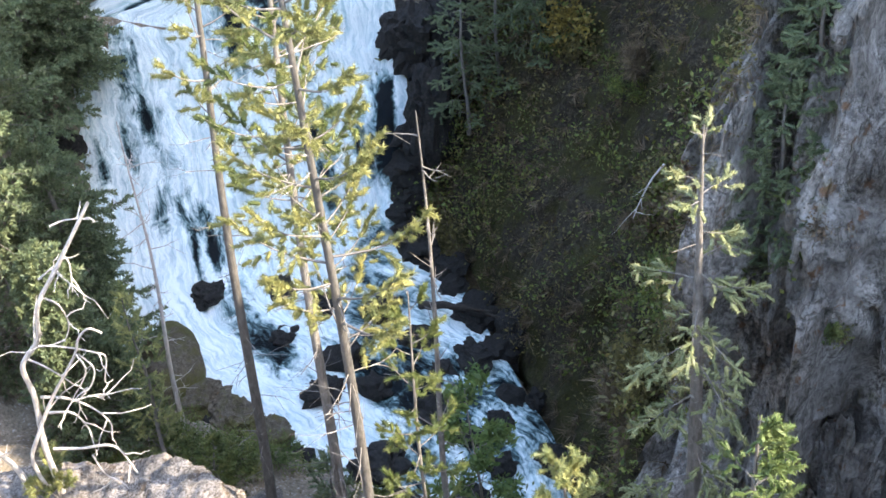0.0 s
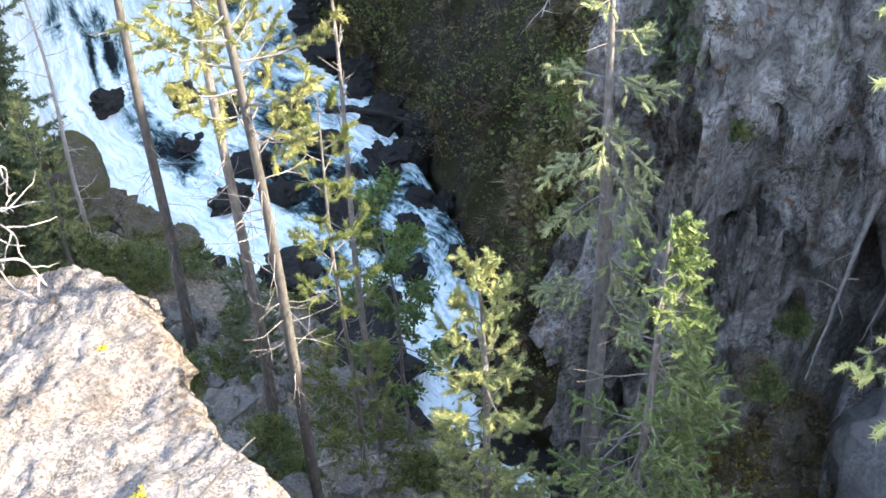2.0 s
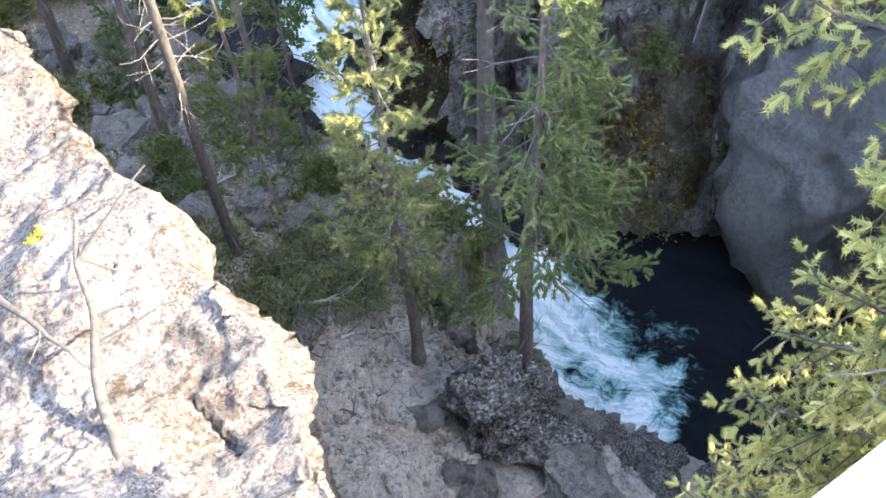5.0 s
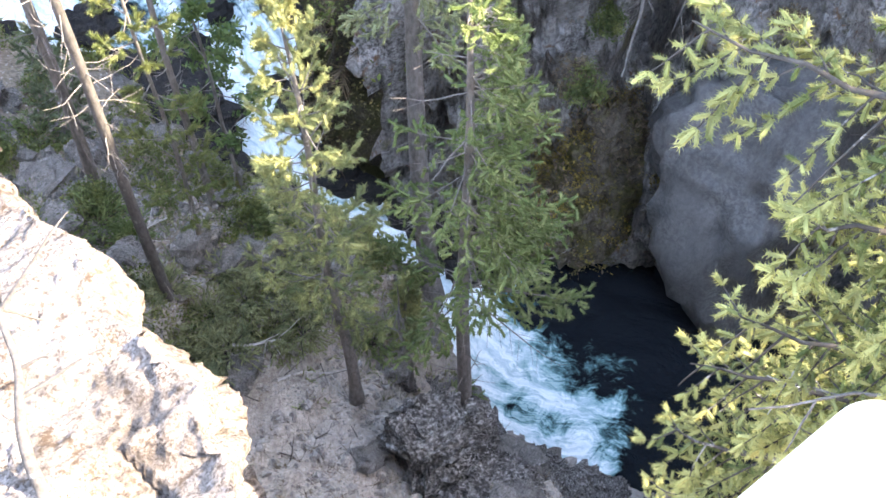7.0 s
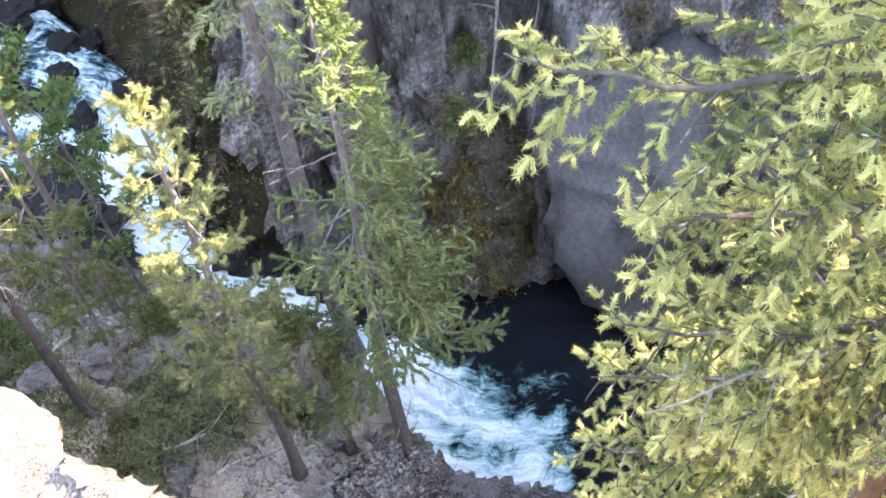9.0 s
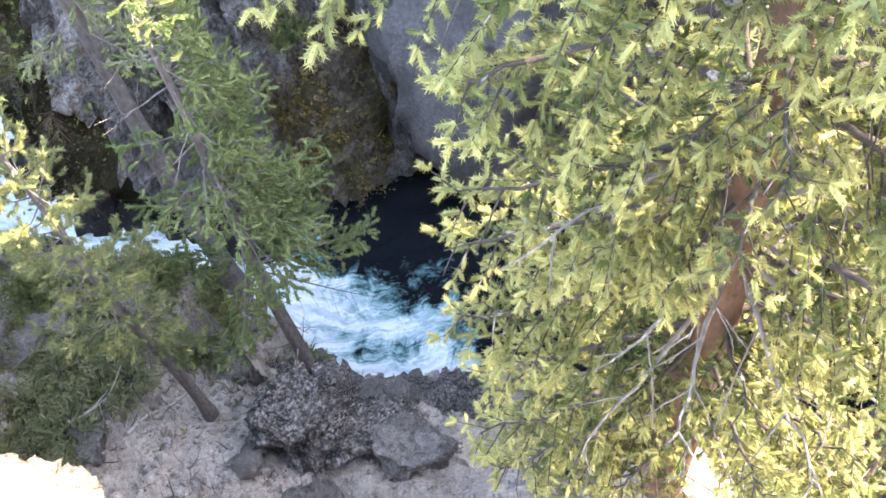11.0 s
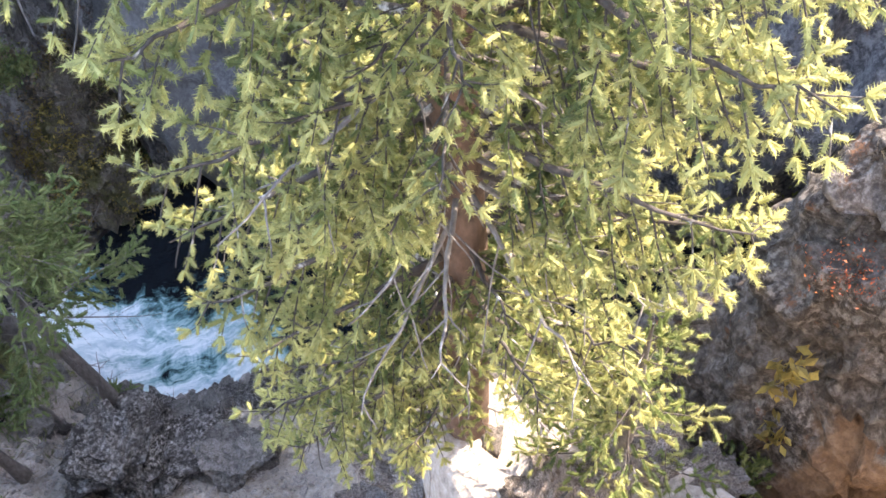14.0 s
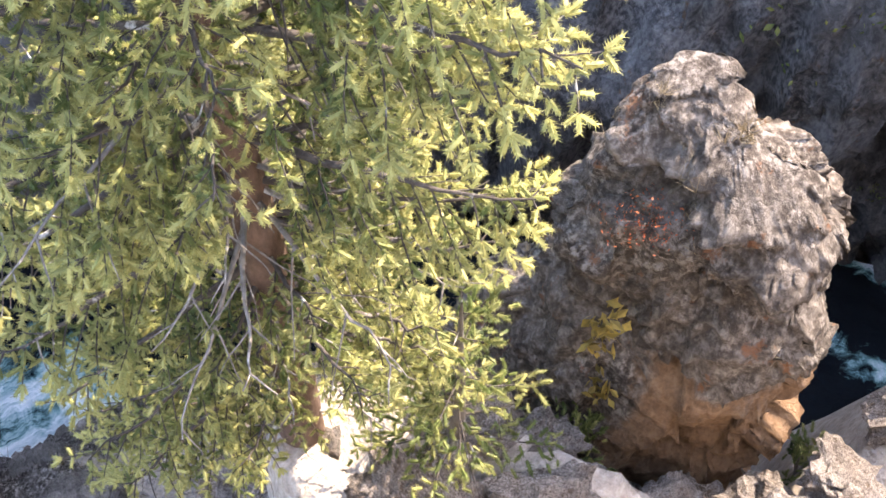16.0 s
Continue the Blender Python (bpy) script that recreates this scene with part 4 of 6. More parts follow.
def tree(name, label, base, height, radius, trunk_mat, leaf_mat, shoot, lean=(0, 0), crown=(0.2, 1.0), reach=1.0, count=60, droop=0.25, lift=0.25,
         twig_step=0.12, per_twig=4, spacing=0.07, up=0.05, shape=0.8, dead=12, dead_mat=None, seed=1, sides=9, size=1.0, limb=0.013, category="tree", one_side=None, parts=True, bare=0.18, group="", sparse=0.0, loose=0.42, dead_top=0.3, dead_size=1.0):
    """A conifer: tapering trunk, tiers of limbs with side twigs, needle shoots on the twigs, and dead lower twigs."""
    rng = np.random.default_rng(seed)
    root = thing(name, None, label, category, group, at=base)
    h = np.linspace(0, 1, 26)
    line = np.stack([lean[0] * h + 0.04 * np.sin(h * 9 + seed), lean[1] * h + 0.04 * np.cos(h * 7 + seed), h * height - 0.25 * (h == 0)], 1)
    line[:, :2] -= line[0, :2]
    r = radius * (1 - h) ** 0.8 + 0.008
    r[0] *= 1.35
    v, f = tube(line, r, sides)
    part("trunk", mesh_of("trunk", v, f, trunk_mat, True), root)
    wood, leaves = [], []
    for k in range(count):
        u = crown[0] + (crown[1] - crown[0]) * (k + rng.uniform(0, 1)) / count
        az = k * 2.39996 + rng.normal(0, 0.35)
        if one_side is not None and rng.uniform() < 0.72:
            az = one_side + rng.normal(0, 0.8)
        start, _ = along(line, np.array([u]))
        span = reach * max(0.0, 1 - (u - crown[0]) / (1.02 - crown[0])) ** shape * rng.uniform(0.5, 1.15) + 0.10 * reach * 0.8
        tilt = up + 0.75 * max(0, (u - 0.75) / 0.25) ** 1.5 + rng.normal(0, 0.09)
        way = np.array([math.cos(az) * math.cos(tilt), math.sin(az) * math.cos(tilt), math.sin(tilt)])
        path = bent(start[0], way, span, droop, lift, 8, 0.05, rng)
        limbs = [tube(path, np.linspace(limb * (0.5 + span / reach * 0.8), 0.003, 8), 5)]
        n_twig = max(3, int(span / twig_step))
        ts = bare + (1 - bare) * (np.arange(n_twig) + rng.uniform(0, 1, n_twig)) / n_twig
        roots, dirs = along(path, ts)
        mine = []
        for q, (o, d) in enumerate(zip(roots, dirs)):
            d = d / (np.linalg.norm(d) + 1e-9)
            out = np.cross(d, (0, 0, 1)) * (1 if q % 2 else -1)
            w = d * 0.75 + out * rng.uniform(0.5, 1.1) + np.array([0, 0, rng.uniform(-0.45, 0.15) - droop * 0.6])
            w /= np.linalg.norm(w)
            tl = min(0.5, 0.35 * span * (1.15 - ts[q]) + 0.06) * rng.uniform(0.7, 1.2)
            tp = bent(o, w, tl, 0.25, 0.15, 4, 0.05, rng)
            if tl > 0.14:
                limbs.append(tube(tp, np.linspace(0.004, 0.002, 4) * (limb / 0.013), 3))
            m = max(2, min(per_twig, int(tl / spacing)))
            so, sd = along(tp, np.linspace(0.15, 1, m))
            sd = sd / (np.linalg.norm(sd, axis=1)[:, None] + 1e-9)
            sd = sd + rng.normal(0, loose, (m, 3))
            mine.append((so, sd))
        tip, td = along(path, np.linspace(0.7, 1, 4))
        mine.append((tip, td / (np.linalg.norm(td, axis=1)[:, None] + 1e-9) + rng.normal(0, 0.2, (4, 3))))
        so, sd = np.vstack([a for a, _ in mine]), np.vstack([b for _, b in mine])
        corners = spread_shoots(shoot, so, sd, size * rng.uniform(0.75, 1.2, len(so)), rng)
        if rng.uniform() < sparse:
            v, f = joined(limbs)
            part("branch", mesh_of("branch", v, f, dead_mat or trunk_mat, True), root, "bare grey branch")
        elif parts:
            v, f = joined(limbs)
            b = part("branch", mesh_of("branch", v, f, trunk_mat if dead_mat is None else dead_mat, True), root)
            part("foliage", tri_mesh("foliage", corners, leaf_mat), b)
        else:
            wood += limbs
            leaves.append(corners)
    for k in range(dead):
        u = rng.uniform(0.08, max(crown[0] + 0.25, dead_top))
        az = rng.uniform(0, 6.28)
        start, _ = along(line, np.array([u]))
        span = rng.uniform(0.25, 0.9) * min(1.0, reach) * dead_size
        way = np.array([math.cos(az), math.sin(az), rng.uniform(-0.3, 0.25)])
        path = bent(start[0], way, span, rng.uniform(0, 0.3), rng.uniform(0, 0.3), 6, 0.2, rng)
        o, _ = along(path, np.array([0.5]))
        v, f = joined([tube(path, np.linspace(0.011 * dead_size, 0.003, 6), 4), tube(bent(o[0], way + rng.normal(0, 0.7, 3), span * 0.45, 0.1, 0, 4, 0.2, rng), np.linspace(0.006, 0.002, 4), 4)])
        part("twig", mesh_of("twig", v, f, dead_mat or trunk_mat, True), root, "dead grey twig")
    if wood:
        v, f = joined([w for w in wood if w[1].shape[1] == 4])
        tagged(part("wood", mesh_of("wood", v, f, dead_mat or trunk_mat, True), root), kind="stuff")
    if leaves:
        part("crown", tri_mesh("crown", np.vstack(leaves), leaf_mat), root)
    return root


def snag(name, label, base, height, radius, mat, lean=(0, 0), twigs=40, twig=0.5, curl=0.25, seed=1, up=0.0, low=0.1, group="", thick=0.014):
    """A dead tree: bare trunk and short broken limbs."""
    rng = np.random.default_rng(seed)
    root = thing(name, None, label, "dead tree", group, at=base)
    h = np.linspace(0, 1, 20)
    line = np.stack([lean[0] * h + 0.05 * np.sin(h * 8 + seed), lean[1] * h + 0.05 * np.cos(h * 6 + seed), h * height - 0.2 * (h == 0)], 1)
    line[:, :2] -= line[0, :2]
    v, f = tube(line, radius * (1 - h) ** 0.9 + 0.008, 8)
    part("trunk", mesh_of("trunk", v, f, mat, True), root)
    wood = []
    for k in range(twigs):
        u = rng.uniform(low, 0.98)
        az = rng.uniform(0, 6.28)
        start, _ = along(line, np.array([u]))
        span = twig * rng.uniform(0.3, 1.2)
        way = np.array([math.cos(az), math.sin(az), up + rng.normal(0, 0.25)])
        path = bent(start[0], way, span, rng.uniform(-0.1, 0.4), rng.uniform(0, 0.4), 7, curl, rng)
        wood = [tube(path, np.linspace(min(thick, radius * 0.45), 0.003, 7), 5)]
        for j in range(2):
            o, d = along(path, np.array([rng.uniform(0.3, 0.9)]))
            wood.append(tube(bent(o[0], d[0] / (np.linalg.norm(d[0]) + 1e-9) + rng.normal(0, 0.8, 3), span * 0.4, 0.1, 0.1, 5, curl, rng), np.linspace(thick * 0.5, 0.0025, 5), 5))
        v, f = joined(wood)
        part("branch", mesh_of("branch", v, f, mat, True), root)
    return root


def bush(name, label, base, radius, height, leaf_mat, shoot, count=220, stem_mat=BARK_GREY, seed=1, size=1.0, group="", flat=0.6):
    """A shrub: stems fanning from the root, and sprays of leaves on their outer parts."""
    rng = np.random.default_rng(seed)
    root = thing(name, None, label, "shrub", group, at=base)
    wood, places, ways = [], [], []
    stems = max(5, count // 26)
    for k in range(stems):
        az, out = rng.uniform(0, 6.28), rng.uniform(0.25, 1) ** 0.6
        tip = np.array([math.cos(az) * out * radius, math.sin(az) * out * radius, height * rng.uniform(0.45, 1.0) * (1.15 - flat * out)])
        t = np.linspace(0, 1, 6)[:, None]
        path = tip * t + np.array([0, 0, 1]) * height * 0.25 * np.sin(t * np.pi) + rng.normal(0, 0.03 * radius, (6, 3)) * t
        wood.append(tube(path, np.linspace(0.012, 0.003, 6), 4))
        m = count // stems
        o, d = along(path, rng.uniform(0.25, 1, m))
        places.append(o + rng.normal(0, 0.13 * radius, (m, 3)))
        ways.append(d / (np.linalg.norm(d, axis=1)[:, None] + 1e-9) + rng.normal(0, 0.5, (m, 3)))
    v, f = joined(wood)
    tagged(part("wood", mesh_of("wood", v, f, stem_mat, True), root), kind="stuff")
    places, ways = np.vstack(places), np.vstack(ways)
    tagged(part("leaves", tri_mesh("leaves", spread_shoots(shoot, places, ways, size * rng.uniform(0.7, 1.3, len(places)), rng), leaf_mat), root), kind="stuff")
    return root


def level(x, y):
    return float(ground_height(np.array([x]), np.array([y]))[0])


# the big spruce beside the lookout
def near_spruce(base, height, seed):
    """The big spruce beside the lookout: thick lichened limbs with flat hanging sprays, denser towards their ends, and bare dead limbs between."""
    rng = np.random.default_rng(seed)
    root = thing("spruce_tree", None, "large sunlit yellow-green spruce with drooping boughs", "tree", at=base)
    h = np.linspace(0, 1, 40)
    line = np.stack([0.05 * np.sin(h * 7), 0.08 * h + 0.04 * np.cos(h * 6) - 0.04, h * height - 0.3 * (h == 0)], 1)
    r = 0.19 * (1 - h) ** 0.85 + 0.01
    r[0] *= 1.4
    v, f = tube(line, r, 18)
    v[:, :2] += 0.008 * np.stack([fbm(v * 9, 3), fbm(v * 9 + 40, 3)], 1)
    part("trunk", mesh_of("trunk", v, f, BARK_RED, True), root, "red-brown scaly trunk")

    def limb(z, az, span, radius, leafy, sag=0.22):
        start, _ = along(line, np.array([z / height]))
        tilt = rng.normal(0.10, 0.10) + 0.5 * max(0.0, z / height - 0.8)
        way = np.array([math.cos(az) * math.cos(tilt), math.sin(az) * math.cos(tilt), math.sin(tilt)])
        path = bent(start[0], way, span, sag + rng.normal(0, 0.05), 0.18, 12, 0.22, rng)
        wood = [tube(path, np.linspace(radius, 0.004, 12), 7)]
        places, ways, tip_lights = [], [], []
        n = max(4, int(span / (0.062 if leafy else 0.22)))
        ts = 0.14 + 0.86 * (np.arange(n) + rng.uniform(0, 1, n)) / n
        roots, dirs = along(path, ts)
        for q, (o, d) in enumerate(zip(roots, dirs)):
            d = d / (np.linalg.norm(d) + 1e-9)
            out = np.cross(d, (0, 0, 1)) * (1 if q % 2 else -1)
            w = d * rng.uniform(0.5, 0.9) + out * rng.uniform(0.5, 1.0) - np.array([0, 0, rng.uniform(-0.1, 0.75)])
            w /= np.linalg.norm(w)
            tl = min(0.62, 0.42 * span * (1.1 - ts[q]) + 0.10) * rng.uniform(0.6, 1.15)
            tp = bent(o, w, tl, 0.40, 0.18, 6, 0.16, rng)
            wood.append(tube(tp, np.linspace(0.0065, 0.0025, 6), 4))
            if not leafy or rng.uniform() < 0.06:
                continue
            m = max(3, int(tl / 0.045))
            so, sd = along(tp, np.linspace(0.08, 1, m))
            sd = sd / (np.linalg.norm(sd, axis=1)[:, None] + 1e-9)
            flat = np.cross(sd, (0, 0, 1))
            flat /= np.linalg.norm(flat, axis=1)[:, None] + 1e-9
            for sign in (1, -1):
                places.append(so)
                ways.append(sd * 0.7 + sign * flat * 0.65 - np.array([0, 0, 0.2]) + rng.normal(0, 0.42, (m, 3)))
                tip_lights.append(np.clip(ts[q] * 0.55 + 0.45 * np.linspace(0, 1, m) + rng.normal(0, 0.12, m), 0, 1))
            places.append(tp[-1:])
            ways.append((tp[-1] - tp[-2])[None] / (np.linalg.norm(tp[-1] - tp[-2]) + 1e-9))
            tip_lights.append(np.ones(1))
        v, f = joined(wood)
        b = part("branch", mesh_of("branch", v, f, TWIG if leafy else DEAD_TWIG, True), root, "" if leafy else "bare dead grey branch")
        if places:
            places, ways, tip_lights = np.vstack(places), np.vstack(ways), np.hstack(tip_lights)
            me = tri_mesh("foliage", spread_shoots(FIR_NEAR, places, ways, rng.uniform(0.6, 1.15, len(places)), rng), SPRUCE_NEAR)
            me.attributes.new("tip_light", "FLOAT", "POINT").data.foreach_set("value", np.repeat(tip_lights, len(FIR_NEAR)).astype(np.float32))
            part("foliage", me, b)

    count = 92
    for k in range(count):
        z = 1.7 + (height - 1.9) * ((k + rng.uniform(0, 1)) / count) ** 0.95
        az = k * 2.39996 + rng.normal(0, 0.3)
        span = np.interp(z, [0, 1.5, 2.5, 4.5, 6, 7.5, 9.5, height], [1.0, 1.4, 1.5, 1.5, 1.65, 1.9, 1.4, 0.25]) * rng.uniform(0.62, 1.08)
        span *= 1 - 0.55 * max(0.0, math.cos(az - 3.45)) * min(1.0, z / 5)
        if z < 6.2 and math.cos(az - 3.45) > 0.55 and rng.uniform() < 0.2:
            continue
        limb(z, az, span, 0.014 + 0.008 * span, True)
    for z, az, span in ((8.5, 2.58, 2.05), (7.7, 2.45, 1.8), (7.0, 2.62, 1.4), (6.1, 2.58, 1.5), (5.5, 2.45, 1.45), (4.8, 2.6, 1.55), (3.9, 2.6, 1.4), (3.2, 2.7, 1.45), (2.5, 2.8, 1.5), (1.8, 2.6, 1.4), (8.0, -1.5, 1.5), (7.4, -1.4, 1.6),
                        (6.9, -1.6, 1.65), (6.3, -1.45, 1.5), (5.4, -1.55, 1.45), (4.4, -1.4, 1.35), (3.3, -1.5, 1.3), (2.2, -1.4, 1.3), (9.0, -0.6, 1.8), (8.2, 0.4, 1.9), (7.2, 1.4, 1.9), (8.8, 1.6, 1.8)):
        limb(z, az, span, 0.03, True)
    for k in range(22):
        z, az = rng.uniform(0.8, 6.8), rng.uniform(0, 6.28)
        limb(z, az, rng.uniform(0.6, 1.5), 0.019, False, rng.uniform(0.2, 0.6))
    return root


near_spruce((3.06, 1.2, -10.7), 11.8, 11)
tree("young_spruce", "young spruce with pale trunk on the sunny ledge", (3.3, 0.0, -11.2), 4.0, 0.075, BARK_TAN, SPRUCE_NEAR, FIR_NEAR, (0.0, 0.0), (0.30, 1.0), 0.75, 30, 0.2, 0.25,
     0.08, 7, 0.05, 0.2, 0.6, 10, TWIG, 12, 9, 1.2, 0.008)
# trees in the gorge, nearest first
tree("pine_tree", "slender pine with golden sunlit top on the gravel slope", (1.19, 8.79, -20.05), 10.1, 0.10, BARK_GREY, PINE_PALE, PINE_TUFT, (-0.21, 0.03), (0.33, 1.0), 0.95, 66, 0.05, 0.35,
     0.13, 4, 0.07, 0.25, 0.5, 14, None, 13, 9, 1.0, 0.012, bare=0.3)
tree("spruce_tree", "dense green spruce standing at the bank's edge", (2.99, 8.17, -20.9), 12.2, 0.13, BARK_GREY, SPRUCE_MID, FIR_MID, (-0.07, 0.02), (0.38, 1.0), 1.55, 110, 0.24, 0.2,
     0.12, 6, 0.065, 0.05, 0.95, 24, None, 14, 9, 1.05, 0.012, one_side=-0.15, sparse=0.08, loose=0.6, dead_top=0.85, dead_size=1.2)
tree("spruce_tree", "tall thin grey-green spruce rising from the water's edge", (3.45, 11.7, -22.7), 15.1, 0.21, BARK_GREY, SPRUCE_PALE, FIR_MID, (-0.37, 0.1), (0.54, 1.0), 1.0, 34, 0.35, 0.1,
     0.13, 6, 0.06, 0.0, 0.35, 14, None, 15, 10, 1.15, 0.011, sparse=0.2)
tree("pine_tree", "tall lodgepole pine with sunlit golden crown over the rapids", (-1.46, 11.14, -20.2), 18.5, 0.098, BARK_TAN, PINE_SUNLIT, PINE_TUFT, (-0.05, 0.0), (0.55, 1.0), 1.0, 60, 0.0, 0.35,
     0.15, 4, 0.08, 0.3, 0.35, 60, DEAD_TWIG, 16, 10, 1.1, 0.014, bare=0.3)
tree("pine_tree", "green young pine beneath the taller pines", (-0.75, 12.1, -20.8), 10.8, 0.05, BARK_GREY, PINE_GREEN, PINE_TUFT, (0.05, 0.0), (0.22, 1.0), 0.8, 44, 0.05, 0.35,
     0.18, 4, 0.08, 0.2, 0.4, 10, None, 17, 8, 1.1, 0.011, bare=0.35)
tree("pine_tree", "tall lodgepole pine with bare grey trunk", (-2.49, 14.62, -21.3), 17.0, 0.115, BARK_GREY, PINE_GREEN, PINE_TUFT, (0.4, 0.05), (0.62, 1.0), 1.1, 46, 0.0, 0.35,
     0.22, 4, 0.12, 0.3, 0.4, 54, DEAD_TWIG, 18, 10, 1.3, 0.014, bare=0.3)
tree("pine_tree", "lodgepole pine with forked limbs beside the falls", (-4.33, 17.59, -21.5), 17.0, 0.118, BARK_TAN, PINE_SUNLIT, PINE_TUFT, (0.85, 0.15), (0.63, 1.0), 0.95, 26, 0.0, 0.4,
     0.24, 4, 0.12, 0.35, 0.4, 46, DEAD_TWIG, 19, 10, 1.4, 0.016, bare=0.35)
snag("dead_pine", "thin bare grey snag with broken twigs", (-0.38, 13.95, -21.7), 13.3, 0.085, BARK_GREY, (0.08, 0.0), 46, 0.5, 0.15, 20)
tree("sapling", "leafy fresh green sapling by the rapids", (0.35, 14.3, -22.2), 7.9, 0.045, BARK_GREY, SAPLING_LEAF, LEAVES, (-0.25, 0.35), (0.32, 1.0), 0.95, 22, 0.0, 0.2,
     0.30, 2, 0.14, 0.2, 0.3, 8, None, 21, 7, 1.0, 0.010, bare=0.35)
snag("dead_pine", "white bleached dead pine beside the falls", (-6.89, 21.68, -21.7), 8.9, 0.06, DEAD_WOOD, (0.36, 0.1), 36, 0.55, 0.15, 22)
def twisted_tree(base):
    """The bleached dead tree: two crooked stems and curling limbs, each given by metres to the side and up."""
    rng = np.random.default_rng(23)
    root = thing("dead_tree", None, "white twisted dead tree on the sunlit outcrop", "dead tree", at=base)

    def limb(name, radius, *points):
        depth = np.cumsum(rng.normal(0, 0.10, len(points))) * (0.6 if name == "trunk" else 1.0)
        line, _ = smooth_path([(a, d, h) for (a, h), d in zip(points, depth)], 0.06)
        pieces = [tube(line, np.linspace(radius, radius * 0.45, len(line)) * (1 + 0.15 * fbm(line * 6, 2)), 8)]
        for _ in range(3):
            o, d = along(line, np.array([rng.uniform(0.4, 1)]))
            pieces.append(tube(bent(o[0], d[0] / np.linalg.norm(d[0]) + rng.normal(0, 0.8, 3), rng.uniform(0.15, 0.45), 0.1, 0.1, 6, 0.7, rng), np.linspace(0.014, 0.004, 6), 8))
        v, f = joined(pieces)
        part(name, mesh_of(name, v, f, DEAD_WOOD, True), root)
    limb("trunk", 0.052, (-0.01, -0.03), (-0.03, 0.94), (0.09, 1.99), (0.15, 2.71), (0.47, 3.15), (0.69, 3.85), (1.11, 4.47), (1.71, 5.37))
    limb("trunk", 0.036, (-0.18, 0.02), (-0.24, 0.76), (-0.07, 1.21), (0.34, 1.96), (0.90, 2.83), (1.04, 3.15), (1.23, 3.36), (1.37, 3.21))
    limb("branch", 0.016, (0.50, 3.14), (0.68, 3.06), (0.91, 2.96), (1.20, 2.86), (1.31, 2.72), (1.19, 2.26), (1.26, 2.16))
    limb("branch", 0.023, (0.16, 1.95), (0.46, 1.81), (0.74, 1.52), (0.93, 1.09), (0.90, 0.77))
    limb("branch", 0.023, (0.11, 1.49), (0.46, 1.45), (0.58, 1.13), (0.60, 0.80))
    limb("branch", 0.027, (0.02, 0.76), (0.46, 0.85), (0.92, 0.66), (1.14, 0.04))
    limb("branch", 0.014, (0.65, 0.79), (0.74, 0.38), (0.87, 0.00))
    limb("branch", 0.017, (0.15, 2.68), (0.38, 2.49), (0.57, 2.14), (0.62, 1.86))
    limb("branch", 0.016, (0.75, 3.91), (0.90, 3.70), (0.92, 3.29), (0.81, 3.04))
    limb("branch", 0.014, (1.18, 4.53), (1.20, 4.33), (1.20, 4.03))
    limb("branch", 0.016, (0.74, 4.15), (0.96, 4.29), (1.10, 4.24))
    limb("branch", 0.016, (1.08, 4.94), (1.30, 5.02), (1.61, 5.08))
    limb("branch", 0.016, (0.95, 2.82), (1.07, 2.48), (0.96, 2.16), (0.68, 1.79), (0.66, 1.33))
    limb("branch", 0.014, (0.87, 2.70), (0.89, 2.30), (0.58, 1.80), (0.33, 1.43))
    limb("branch", 0.014, (0.61, 1.80), (0.86, 1.80), (1.03, 1.70))


twisted_tree((-6.25, 12.75, -13.9))
snag("dead_tree", "leaning bleached stick on the sunlit outcrop", (-6.7, 12.75, -13.9), 2.0, 0.05, DEAD_WOOD, (-0.75, 0.1), 5, 0.2, 0.3, 24, 0.2, 0.4)
snag("dead_pine", "small dead snag leaning at the bank", (2.23, 8.97, -20.7), 3.4, 0.045, BARK_GREY, (-0.15, 0.2), 20, 0.4, 0.3, 25)
for at, hgt, rad, seed in (((-10.7, 26.0, -21.2), 15.0, 2.3, 31), ((-12.2, 29.5, -19.5), 15.5, 2.5, 32), ((-10.3, 22.6, -20.6), 12.0, 1.9, 33), ((-9.3, 24.3, -21.6), 7.0, 1.5, 34), ((-8.6, 20.6, -20.8), 5.5, 1.3, 35), ((-11.8, 33.5, -17.5), 14.0, 2.3, 36), ((-14.0, 31.5, -16.5), 14.0, 2.4, 37), ((-10.9, 30.6, -16.6), 7.0, 1.7, 38), ((-10.0, 30.9, -16.6), 4.5, 1.3, 39), ((-12.4, 30.4, -16.2), 9.0, 1.9, 40)):
    tree("spruce_tree", "dark green shaded spruce beside the falls", at, hgt, 0.15, BARK_GREY, SPRUCE_DARK, FIR_FAR, (0, 0), (0.04, 1.0), rad, 110, 0.22, 0.15,
         0.2, 5, 0.12, 0.05, 0.6, 4, None, seed, 7, 1.0, 0.012, parts=False, group="spruces beside the falls")
# The first pine's paler needles stand in for sun on its top.
for at, hgt, rad, mat, seed in (((-6.95, 19.9, -20.9), 5.0, 0.7, PINE_PALE, 41), ((-2.9, 17.2, -22.0), 3.6, 0.8, SPRUCE_DARK, 42), ((-5.6, 18.7, -21.4), 2.2, 0.6, PINE_GREEN, 43), ((2.5, 10.2, -21.4), 2.2, 0.3, PINE_PALE, 44)):
    tree("young_pine", "young green pine on the river bank", at, hgt, 0.045, BARK_GREY, mat, PINE_FAR, (0.05, 0.05), (0.05, 1.0), rad, 46, 0.05, 0.3,
         0.15, 4, 0.07, 0.3, 0.6, 3, None, seed, 7, 0.9, 0.008, parts=False, group="young pines on the bank")


